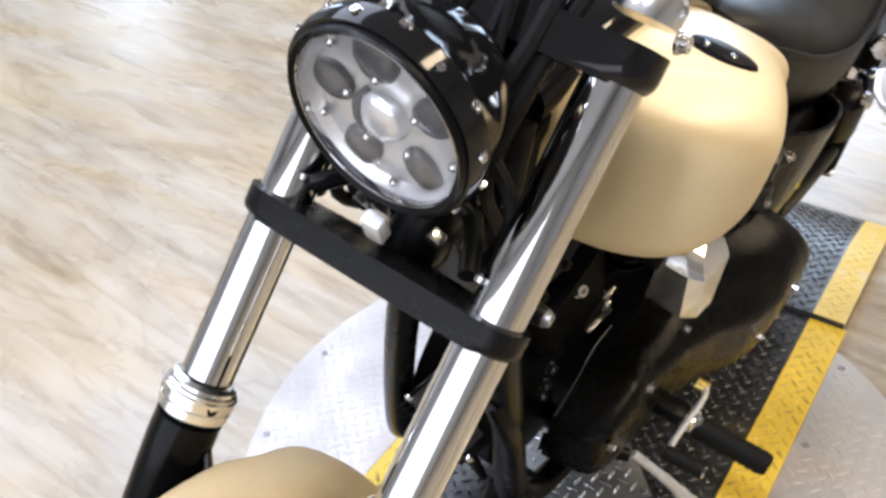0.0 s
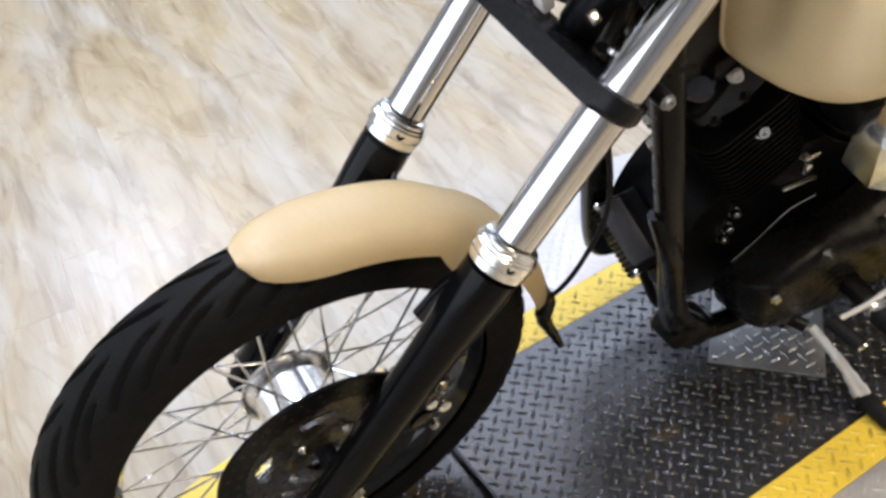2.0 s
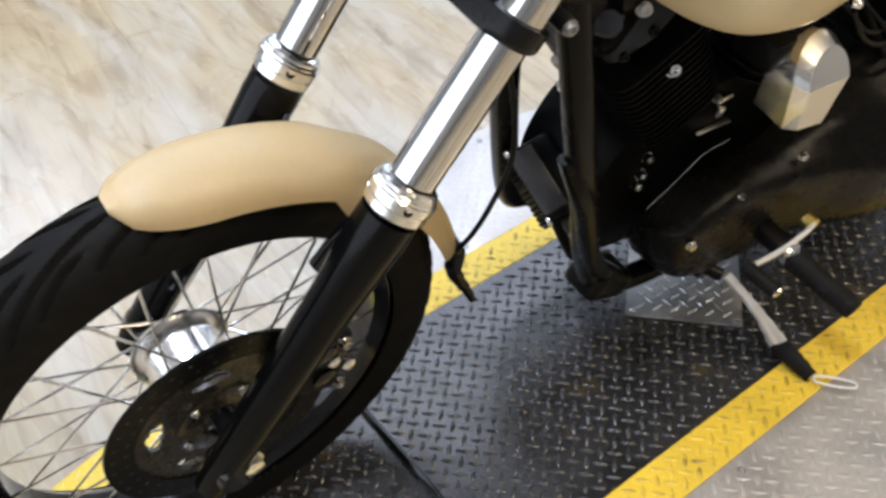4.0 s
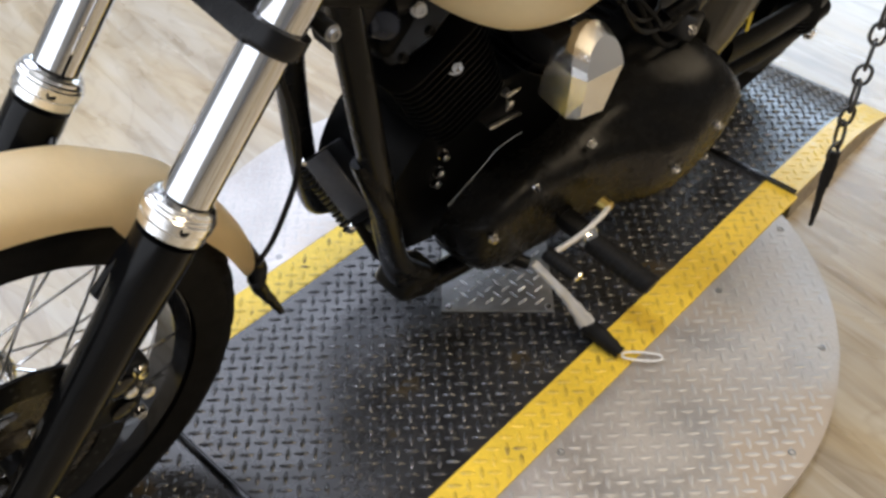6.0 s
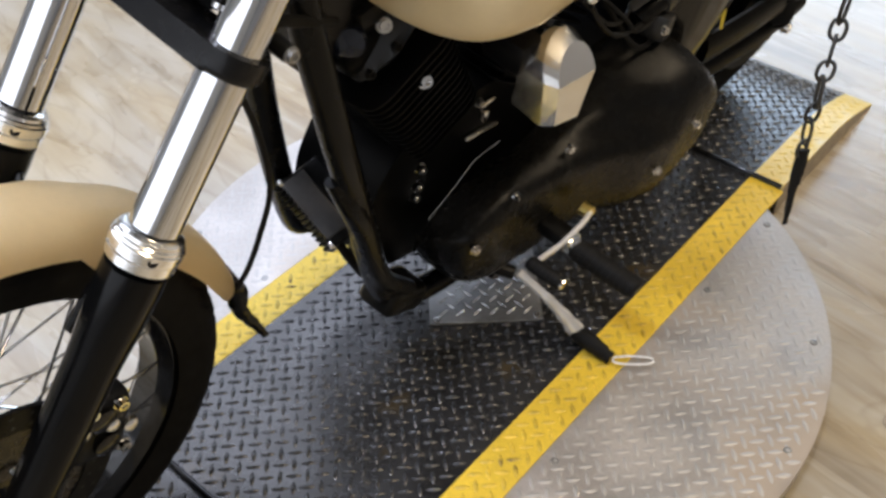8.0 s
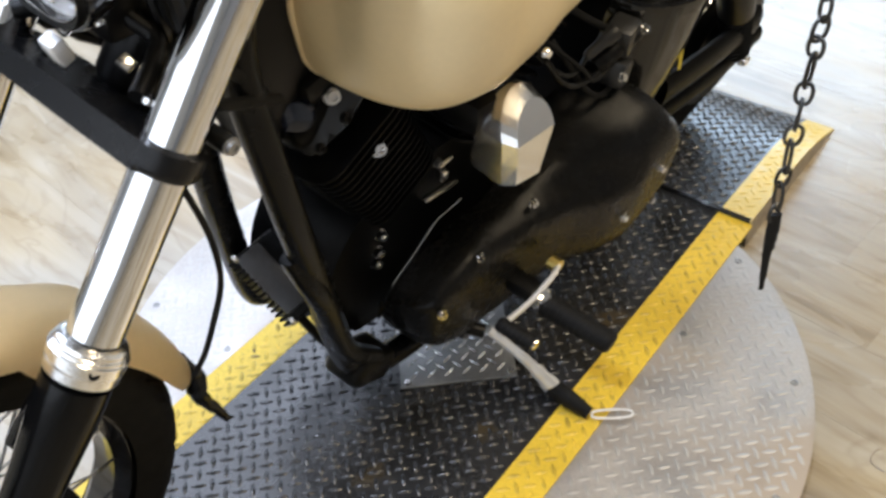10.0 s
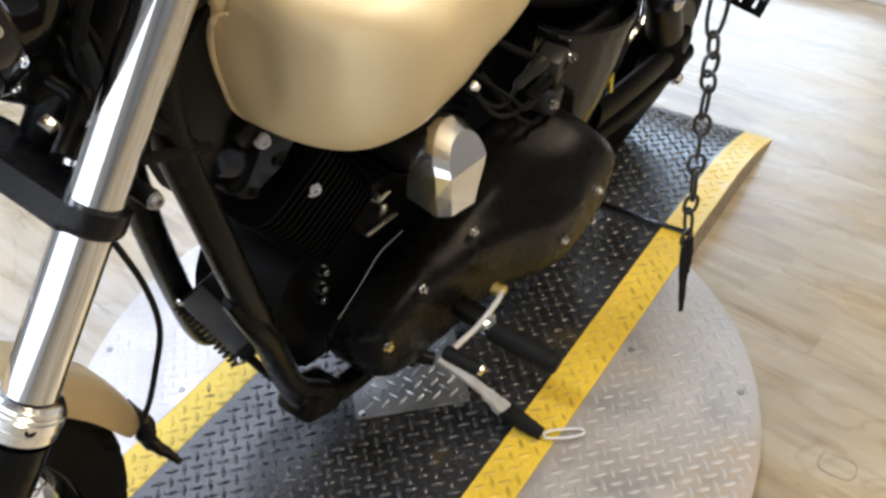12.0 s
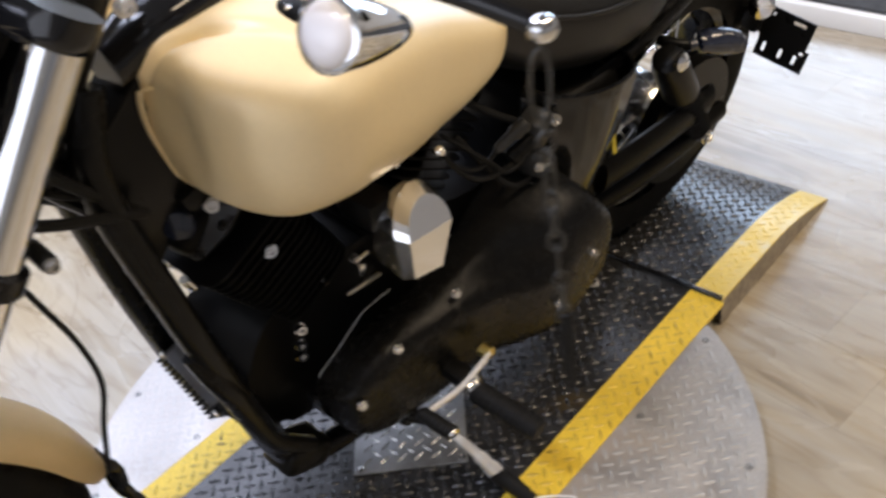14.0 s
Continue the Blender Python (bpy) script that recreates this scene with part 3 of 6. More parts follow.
def make_ramp(sign, y_joint):
    ob = thing("ramp", "black tread-plate ramp with yellow painted edges and bent end", "ramp", group="ramps")
    n = 24

    def strip(name, x0, x1, mat, label):
        bm = B()
        rows = []
        for k in range(n + 1):
            d = 0.004 + 0.486 * k / n
            y = y_joint + sign * d
            z = ramp_height(d)
            rows.append([bm.verts.new((x0, y, z)), bm.verts.new((x1, y, z)), bm.verts.new((x1, y, z - 0.005)), bm.verts.new((x0, y, z - 0.005))])
        for a, b in zip(rows, rows[1:]):
            for i in range(4):
                bm.faces.new((a[i], a[(i + 1) % 4], b[(i + 1) % 4], b[i]))
        bm.faces.new(rows[0])
        bm.faces.new(rows[-1])
        p = part(name, bm, mat, ob, label)
        z = lambda x, y: ramp_height((y - y_joint) * sign)
        lo, hi = min(y_joint, y_joint + sign * 0.484), max(y_joint, y_joint + sign * 0.484)
        tread("tread", lambda x, y: x0 + 0.001 < x < x1 - 0.001 and lo + 0.006 < y < hi - 0.004, (x0, lo, x1, hi), z,
              M_BAR if mat is M_TREAD else M_YELLOW_RAMP, p, "raised tread bars", high=0.0036 if mat is M_TREAD else 0.0021)

    strip("ramp_deck", -STRIPE_IN, STRIPE_IN, M_TREAD, "black painted tread plate")
    for s in (-1, 1):
        strip("yellow_stripe", min(s * STRIPE_IN, s * RAMP_OUT), max(s * STRIPE_IN, s * RAMP_OUT), M_YELLOW_RAMP, "yellow painted edge with pale painted-in glare blotches")
        bm = B()
        rows = []
        for k in range(n + 1):
            d = 0.004 + 0.486 * k / n
            y = y_joint + sign * d
            rows.append([bm.verts.new((s * (RAMP_OUT - q), y, z)) for q, z in ((0, ramp_height(d) - 0.005), (0.004, ramp_height(d) - 0.005), (0.004, FLOOR_Z), (0, FLOOR_Z))])
        for a, b in zip(rows, rows[1:]):
            for i in range(4):
                bm.faces.new((a[i], a[(i + 1) % 4], b[(i + 1) % 4], b[i]))
        part("side_skirt", bm, M_SKIRT, ob, "bare steel tread-plate side")
    bm = rbox(B(), (0, y_joint + sign * 0.0005, -0.028), (2 * RAMP_OUT, 0.006, 0.05), 0.001)
    part("joint_angle", bm, M_DARKEDGE, ob, "dark hinge gap at the joint")
    return ob


make_ramp(1, Y_REAR)
make_ramp(-1, Y_FRONT).matrix_world = pose(-0.055, 0, 0)
# round rod across the front joint
for y in (Y_FRONT, Y_REAR):
    tagged(part("joint_rod", rod(B(), (-0.292, y, 0.006), (0.295, y, 0.006), 0.0050, 12), M_BLACK), "thin black metal rod lying across the joint", "rod", group="joint rods")

# ---- motorcycle, leaning on its side stand ----
LEAN_DEG, X_LINE = 10.5, -0.147
bike = thing("motorcycle", "cream and black cruiser motorcycle leaning on its side stand", "motorcycle", pose(X_LINE, 0, 0, 0, LEAN_DEG, 0))
BIKE_INV = pose(X_LINE, 0, 0, 0, LEAN_DEG, 0).inverted()


def from_world(p):
    return BIKE_INV @ Vector(p)


FORK_X = 0.0135


# fork line: y of the fork axis at a height
def fork_y(z):
    return -0.886 - 0.71 * (0.672 - z)


def fork_pt(z, x=0.0, fwd=0.0):
    """A point on the fork's line at height z, fwd metres in front of it."""
    return Vector((x + FORK_X, fork_y(z) - fwd * 0.815, z + fwd * 0.579))


FORK_UP = Vector((0, 0.579, 0.815))
FORK_FWD = Vector((0, -0.815, 0.579))
FX = 0.1165
AXLE = Vector((0.001, -1.098, 0.334))
R_TYRE = 0.346

# the front end is steered a little to one side
STEER_AT = fork_pt(0.90, 0, -0.05)
STEER = Matrix.Translation(STEER_AT) @ Matrix.Rotation(-0.055, 4, FORK_UP) @ Matrix.Translation(-STEER_AT)
XF[0] = STEER

# -- front wheel --
bm = B()
prof = [(-0.036, 0.272), (-0.036, 0.262), (-0.030, 0.256), (-0.020, 0.248), (0.020, 0.248), (0.030, 0.256), (0.036, 0.262), (0.036, 0.272), (0.028, 0.268), (-0.028, 0.268)]
lathe(bm, AXLE, (1, 0, 0), prof + prof[:1], 96, caps=False)
front_wheel = part("front_wheel", bm, M_BLACK, bike, "black laced wire wheel with narrow treaded tyre")


def tyre(centre, radius, half, rim_r, grooves, seg=1200, across=96):
    """A tyre with cut grooves. Returns a bmesh."""
    bm = B()
    rings = []
    for i in range(seg):
        a = i * math.tau / seg
        ring = []
        for j in range(across + 1):
            v = -1 + 2 * j / across
            t = v * 2.15
            # crown to bead
            px = half * math.sin(t) if abs(t) < 1.57 else half * math.copysign(1 - 0.22 * (abs(t) - 1.57) ** 1.2, t)
            drop = (radius - rim_r)
            pr = radius - drop * 0.52 * (1 - math.cos(min(abs(t), 1.57))) - (drop * 0.48 * (abs(t) - 1.57) / 0.58 if abs(t) > 1.57 else 0)
            depth = 0.0
            if grooves and abs(v) < 0.72:
                depth = 0.0080 * groove(a, v)
            pr -= depth
            ring.append(bm.verts.new(centre + Vector((px, -math.cos(a) * pr, math.sin(a) * pr))))
        rings.append(ring)
    for i in range(seg):
        r0, r1 = rings[i], rings[(i + 1) % seg]
        for j in range(across):
            bm.faces.new((r0[j], r0[j + 1], r1[j + 1], r1[j]))
    return bm


def groove(a, v):
    """Depth 0..1 of the curved tread cuts at the angle a and across v."""
    out, n = 0.0, 13
    pitch = math.tau * R_TYRE / n
    for side, shift in ((1, 0.0), (-1, 0.5)):
        w = v * side
        # long cuts that sweep from the crown to the shoulder, with shorter ones between
        for start, end, phase, sweep in ((0.015, 0.60, 0.0, 0.95), (0.10, 0.52, 0.40, 0.62), (0.26, 0.60, 0.74, 0.42)):
            if start < w < end:
                u = (w - start) / (end - start)
                line = phase + shift - sweep * (1.35 * u - 0.35 * u ** 3)
                slope = sweep * (1.35 - 1.05 * u * u) * pitch / ((end - start) * 0.098)
                d = (a / math.tau * n - line) % 1.0
                d = min(d, 1 - d) * pitch / math.sqrt(1 + slope * slope)
                fade = min(1.0, (w - start) / 0.05, (end - w) / 0.05)
                out = max(out, fade * min(1.0, max(0.0, 1.9 - d / 0.0026)))
    return out


part("tyre", tyre(AXLE, R_TYRE, 0.047, 0.266, True), M_TYRE, front_wheel, "black tyre with curved tread grooves")
bm = B()
lathe(bm, AXLE + Vector((-0.060, 0, 0)), (1, 0, 0), [(0, 0.034), (0.003, 0.064), (0.010, 0.068), (0.016, 0.065), (0.024, 0.053), (0.080, 0.053), (0.088, 0.060), (0.098, 0.062), (0.105, 0.056), (0.108, 0.02)], 48)
part("hub", bm, M_CHROME_DULL, front_wheel, "chrome wheel hub")
for i in range(40):
    a0 = i * math.tau / 40
    side = 1 if i % 2 else -1
    swing = (1 if (i // 2) % 2 else -1) * 0.55
    hubp = AXLE + Vector((side * 0.045 - 0.008, -math.cos(a0 + swing) * 0.057, math.sin(a0 + swing) * 0.057))
    rimp = AXLE + Vector((side * 0.010, -math.cos(a0) * 0.252, math.sin(a0) * 0.252))
    part("spoke", rod(B(), hubp, rimp, 0.0019, 6), M_CHROME_DULL, front_wheel)
# brake disc
bm = B()
lathe(bm, AXLE + Vector((0.066, 0, 0)), (1, 0, 0), [(0, 0.112), (0, 0.148), (0.005, 0.148), (0.005, 0.112), (0, 0.112)], 72, caps=False)
rotor = part("brake_disc", bm, M_SATIN, front_wheel, "drilled black brake disc")
bm = B()
for i in range(36):
    a = i * math.tau / 36
    for rr in (0.122, 0.138):
        c = AXLE + Vector((0.0712, -math.cos(a + rr * 9) * rr, math.sin(a + rr * 9) * rr))
        lathe(bm, c, (1, 0, 0), [(0, 0.0028), (0.0006, 0.0020)], 8)
part("drill_holes", bm, M_CHAIN, rotor, "small drilled holes", kind="stuff")
# carrier plate with five oval windows through it
SLOT_TURN = [i * math.tau / 5 + 0.3 for i in range(5)]


def in_slot(a, r):
    """True inside one of the carrier's oval windows."""
    for q in SLOT_TURN:
        off = (a - q + math.pi) % math.tau - math.pi
        if ((off * r) / 0.027) ** 2 + ((r - 0.087) / 0.0105) ** 2 < 1:
            return True
    return False


bm = B()
NA, NR = 180, 22
ring_of = [[bm.verts.new(AXLE + Vector((0.0685, -math.cos(k * math.tau / NA) * r, math.sin(k * math.tau / NA) * r))) for k in range(NA)] for r in (0.052 + 0.064 * q / NR for q in range(NR + 1))]
for q in range(NR):
    for k in range(NA):
        if not in_slot((k + 0.5) * math.tau / NA, 0.052 + 0.064 * (q + 0.5) / NR):
            bm.faces.new((ring_of[q][k], ring_of[q][(k + 1) % NA], ring_of[q + 1][(k + 1) % NA], ring_of[q + 1][k]))
for v in [v for v in bm.verts if not v.link_faces]:
    bm.verts.remove(v)
bmesh.ops.recalc_face_normals(bm, faces=bm.faces[:])
bmesh.ops.solidify(bm, geom=bm.faces[:], thickness=0.006)
part("disc_carrier", bm, M_CARRIER, rotor, "dark glossy disc carrier with oval windows", smooth=False)
part("carrier_boss", lathe(B(), AXLE + Vector((0.062, 0, 0)), (1, 0, 0), [(0, 0.030), (0, 0.058), (0.0085, 0.058), (0.011, 0.053), (0.012, 0.030), (0, 0.030)], 48, caps=False), M_CARRIER, rotor)
for i in range(5):
    a = i * math.tau / 5 + 0.3 + math.tau / 10
    d = Vector((0, -math.cos(a), math.sin(a)))
    part("disc_bolt", hexbolt(B(), AXLE + Vector((0.071, 0, 0)) + d * 0.052, (1, 0, 0), 0.006, 0.007), M_CHROME, rotor)
bm = B()
lathe(bm, AXLE + Vector((0.030, 0, 0)), (1, 0, 0), [(0, 0.014), (0.085, 0.014), (0.085, 0.018), (0.098, 0.018)], 20)
part("axle", bm, M_SATIN, front_wheel)
bm = B()
lathe(bm, AXLE + Vector((FX + 0.022, 0, 0)), (1, 0, 0), [(0, 0.019), (0.003, 0.019), (0.003, 0.0155), (0.014, 0.0145), (0.016, 0.006)], 6)
part("axle_nut", bm, M_CHROME_DULL, front_wheel, "bright hexagonal axle nut")

# -- brake caliper behind the left fork leg --
cal = AXLE + Vector((0.075, 0.125, 0.045))
bm = rbox(B(), cal, (0.052, 0.075, 0.10), 0.014, pose(0, 0, 0, -18, 0, 0), 3)
caliper = part("brake_caliper", bm, M_SATIN, bike, "black brake caliper with bright bolts")
rbox_m = pose(0, 0, 0, -18, 0, 0)
part("caliper_cap", lathe(B(), cal + Vector((0.026, 0.004, 0.028)), (1, 0, 0), [(0, 0.017), (0.006, 0.017), (0.008, 0.013)], 24), M_BLACK, caliper)
part("caliper_cap", lathe(B(), cal + Vector((0.026, 0.0, -0.020)), (1, 0, 0), [(0, 0.017), (0.006, 0.017), (0.008, 0.013)], 24), M_BLACK, caliper)
for dy, dz in ((-0.005, 0.052), (0.03, 0.035), (-0.028, 0.06), (0.018, -0.045)):
    part("caliper_bolt", hexbolt(B(), cal + Vector((0.024, dy, dz)), (1, 0, 0), 0.0075, 0.010), M_CHROME, caliper)

for dy, dz, r in ((0.012, 0.012, 0.009), (-0.022, 0.030, 0.008), (0.032, -0.010, 0.010)):
    part("caliper_pin", lathe(B(), cal + Vector((0.027, dy, dz)), (1, 0, 0), [(0, r), (0.006, r), (0.009, r * 0.7), (0.010, r * 0.3)], 18), M_CHROME_DULL, caliper, "bright caliper pin")
part("caliper_bracket", rbox(B(), cal + Vector((0.020, -0.012, 0.060)), (0.014, 0.026, 0.040), 0.005, rbox_m), M_STEEL, caliper, "grey caliper bracket")

# -- fork --
for s, lab in ((1, ""), (-1, "")):
    x = s * FX
    z_c = 0.671
    bm = B()
    p_low, p_top = fork_pt(z_c + 0.02, x), fork_pt(1.040, x)
    L = (p_top - p_low).length
    lathe(bm, p_low, FORK_UP, [(0, 0.0257), (L, 0.0257)], 40)
    part("fork_tube", bm, M_CHROME, bike, "polished chrome fork tube")
    base = fork_pt(z_c, x)
    bm = B()
    lathe(bm, base - FORK_UP * 0.016, FORK_UP, [(0, 0.0325), (0.002, 0.0350), (0.011, 0.0354), (0.0122, 0.0330), (0.0138, 0.0330), (0.015, 0.0364), (0.0245, 0.0368), (0.0262, 0.0350),
                                             (0.0288, 0.0350), (0.0305, 0.0330), (0.034, 0.0325), (0.0365, 0.0290), (0.038, 0.0258)], 44)
    collar = part("fork_collar", bm, M_HORN, bike, "ribbed chrome fork dust collar")
    for a in (0.5, 2.4, 4.3):
        d = Vector((1, 0, 0)) * math.cos(a) + FORK_FWD * math.sin(a)
        part("collar_hole", lathe(B(), base + FORK_UP * 0.003 + d * 0.0352, d, [(0, 0.0055), (0.0012, 0.0050), (0.0013, 0.002)], 14), M_SATIN, collar, "small dark set screw")
    # lower leg
    bm = B()
    bot = fork_pt(0.30, x)
    Lg = (base - bot).length - 0.022
    lathe(bm, bot, FORK_UP, [(0, 0.012), (0.006, 0.021), (0.03, 0.0235), (0.12, 0.0255), (Lg * 0.62, 0.0275), (Lg * 0.74, 0.0285), (Lg * 0.86, 0.0315), (Lg * 0.95, 0.0330), (Lg, 0.0325)], 36)
    leg = part("fork_leg", bm, M_LEG, bike, "gloss black fork lower leg")
    bm = B()
    rod(bm, fork_pt(0.335, x, -0.008) - Vector((0.024, 0, 0)), fork_pt(0.335, x, -0.008) + Vector((0.024, 0, 0)), 0.026, 24)
    part("axle_clamp", bm, M_BLACK, leg)
    if s > 0:
        bm = B()
        hose(bm, [fork_pt(0.60, x - 0.012, -0.03), fork_pt(0.53, x - 0.02, -0.035), fork_pt(0.45, x - 0.03, -0.045), fork_pt(0.40, x - 0.035, -0.07)], 0.012, 10, 6, 0.6)
        part("caliper_lug", bm, M_BLACK, leg)
    # fender bracket web
    bm = B()
    hose(bm, [fork_pt(0.63, x - s * 0.022, -0.01), fork_pt(0.60, x - s * 0.040, -0.015), fork_pt(0.55, x - s * 0.052, -0.02)], 0.016, 10, 6, 0.4)
    part("fender_bracket", bm, M_BLACK, leg)


def clamp(name, z, thick, reach, label, mat, soft=0.33):
    """A fork clamp: a rounded bar that wraps both tubes."""
    bm = B()
    pts = []
    r = 0.0330
    for k in range(13):
        a = -math.pi / 2 + math.pi * k / 12
        pts.append((FX + r * math.cos(a), r * math.sin(a)))
    pts += [(0.06, 0.034 + reach), (-0.06, 0.034 + reach)]
    for k in range(13):
        a = math.pi / 2 + math.pi * k / 12
        pts.append((-FX + r * math.cos(a), r * math.sin(a)))
    pts += [(-0.05, -0.045), (0.05, -0.045)]
    slab(bm, pts, fork_pt(z) - FORK_UP * thick / 2, (1, 0, 0), FORK_FWD, thick, thick * soft, 4)
    return part(name, bm, mat, bike, label)


low = clamp("lower_fork_clamp", 0.856, 0.026, 0.0, "satin black lower fork clamp bar", M_CLAMP)
upc = clamp("upper_fork_clamp", 1.060, 0.036, 0.0, "gloss black upper fork clamp with rounded ends", M_BLACK, 0.45)
for s in (1, -1):
    q = fork_pt(0.856, s * (FX + 0.008), -0.040)
    part("pinch_bolt", rod(B(), q - Vector((0.022, 0, 0)), q + Vector((0.018, 0, 0)), 0.0095, 14), M_SATIN, low)
    part("pinch_bolt_head", hexbolt(B(), q + Vector((s * 0.018, 0, 0)), (s, 0, 0), 0.0070, 0.006), M_STEEL, low)
    q = fork_pt(0.856, s * 0.096, 0.018) + FORK_UP * 0.012
    part("clamp_screw", lathe(B(), q, FORK_UP, [(0, 0.007), (0.005, 0.007), (0.007, 0.004)], 12), M_CHROME, low)
    bm = B()
    lathe(bm, fork_pt(1.062, s * FX), FORK_UP, [(0, 0.028), (0.016, 0.029), (0.019, 0.0275), (0.022, 0.0275), (0.025, 0.025), (0.029, 0.0245), (0.032, 0.017), (0.037, 0.0155), (0.039, 0.008)], 32)
    cap_bolt = part("fork_cap", bm, M_CHROME_DULL, upc, "stepped chrome fork cap bolt")
    part("cap_hexagon", lathe(B(), fork_pt(1.062, s * FX) + FORK_UP * 0.036, FORK_UP, [(0, 0.0125), (0.007, 0.0125), (0.009, 0.0095)], 6), M_CHROME_DULL, cap_bolt)
    for dx, dy in ((-0.046, 0.012), (-0.060, -0.014), (-0.030, -0.030)):
        part("clamp_bolt", hexbolt(B(), fork_pt(1.060, s * (FX + dx), dy) + FORK_UP * 0.016, FORK_UP, 0.0065, 0.008), M_CHROME, upc, "bright clamp bolt")
    q = fork_pt(1.060, s * (FX + 0.006), -0.036)
    part("pinch_bolt_head", hexbolt(B(), q + Vector((s * 0.016, 0, 0)), (s, 0, 0.2), 0.0085, 0.010), M_CHROME_DULL, upc)
for s in (1, -1):
    bm = rbox(B(), fork_pt(1.055, s * 0.052, 0.0) + FORK_UP * 0.055, (0.036, 0.042, 0.085), 0.008, pose(0, 0, 0, -32, 0, 0))
    riser = part("riser", bm, M_BLACK, upc, "black handlebar riser")
    for dy in (-0.013, 0.013):
        part("riser_bolt", hexbolt(B(), fork_pt(1.055, s * 0.052, dy) + FORK_UP * 0.097, FORK_UP, 0.006, 0.008), M_CHROME, riser)
# steering stem
part("steering_stem", rod(B(), fork_pt(0.845, 0, -0.05), fork_pt(1.03, 0, -0.05), 0.032, 28), M_SATIN, bike)

XF[0] = Matrix.Identity(4)

# -- handlebar, lever and mirror-less left end --
bm = B()
bar_pts = [(-0.36, -0.40, 1.12), (-0.30, -0.47, 1.155), (-0.20, -0.58, 1.175), (-0.09, -0.625, 1.130), (0.0, -0.628, 1.128), (0.09, -0.625, 1.130), (0.20, -0.58, 1.155), (0.30, -0.47, 1.135), (0.36, -0.40, 1.10)]
hose(bm, bar_pts, 0.0127, 16, 8)
handlebar = part("handlebar", bm, M_BLACK, bike, "gloss black handlebar")
for s in (1, -1):
    part("grip", rod(B(), (s * 0.305, -0.465, 1.134), (s * 0.385, -0.37, 1.086), 0.018, 20), M_RUBBER, handlebar)
# clutch lever with ball end
ball = from_world((0.55, -0.470, 1.000))
bm = B()
hose(bm, [(0.255, -0.555, 1.135), (0.33, -0.53, 1.125), (0.42, -0.50, 1.125), tuple(ball)], 0.008, 10, 8, 0.6)
part("clutch_lever", bm, M_BLACK, handlebar, "black clutch lever")
bm = B()
bmesh.ops.create_icosphere(bm, subdivisions=3, radius=0.0115, matrix=Matrix.Translation(ball))
part("lever_ball", bm, M_CHROME, bike, "polished ball end of the lever")
# bullet turn signal under the lever
bm = B()
a_s = Vector((0.02, -0.92, 0.40)).normalized()
sig_back = Vector((0.326, -0.512, 1.052)) - a_s * 0.105
lathe(bm, sig_back, a_s, [(0, 0.003), (0.003, 0.008), (0.012, 0.0135), (0.030, 0.0200), (0.055, 0.0265), (0.080, 0.0310), (0.100, 0.0328), (0.104, 0.0325), (0.105, 0.0302)], 40)
signal = part("turn_signal", bm, M_CHROME, bike, "chrome bullet turn signal")
bm = B()
lathe(bm, sig_back + a_s * 0.103, a_s, [(0, 0.0300), (0.005, 0.0290), (0.010, 0.0250), (0.014, 0.0160), (0.0155, 0.003)], 36)
part("signal_lens", bm, M_PALE, signal, "pale clear lens")
part("lens_rim", lathe(B(), sig_back + a_s * 0.099, a_s, [(0, 0.0326), (0.003, 0.0340), (0.008, 0.0338), (0.0095, 0.0305)], 40), M_CHROME, signal)
part("signal_stalk", rod(B(), sig_back + a_s * 0.060 + Vector((0, 0, 0.020)), Vector((0.300, -0.490, 1.125)), 0.008, 12), M_BLACK, signal)

# -- headlight --
XF[0] = STEER
HL = Vector((0.018, -0.792, 1.005))
HAX = Vector((0.0, -0.985, -0.17)).normalized()
bm = B()
lathe(bm, HL, -HAX, [(0.0, 0.076), (-0.004, 0.080), (-0.004, 0.0865), (0.004, 0.089), (0.018, 0.088), (0.024, 0.082), (0.045, 0.078), (0.075, 0.066), (0.098, 0.046), (0.112, 0.022), (0.116, 0.003)], 56, caps=False)
headlight = part("headlight", bm, M_BLACK, bike, "gloss black round headlight with multi-lens lamp unit")
bm = B()
lathe(bm, HL, -HAX, [(-0.007, 0.0772), (-0.010, 0.0808), (-0.006, 0.0832), (0.0, 0.0825), (0.0, 0.0772), (-0.007, 0.0772)], 56, caps=False)
part("bezel", bm, M_SATIN, headlight, "black trim ring")
bm = B()
lathe(bm, HL + HAX * 0.0, HAX, [(-0.02, 0.001), (-0.02, 0.03), (-0.014, 0.06), (0.002, 0.0772)], 56, caps=False)
part("reflector", bm, M_REFLECTOR, headlight, "bright silver reflector")
_, hu, hw = basis(HAX)
hu = (Vector((0, 0, 1)) - HAX * HAX.z).normalized()
hw = HAX.cross(hu)
part("reflector_plate", lathe(B(), HL - HAX * 0.012, HAX, [(0, 0.0755), (0.004, 0.0760), (0.0045, 0.074), (0.002, 0.045), (0.003, 0.020), (0.003, 0.001)], 56), M_REFLECTOR, headlight, "bright silver reflector plate")


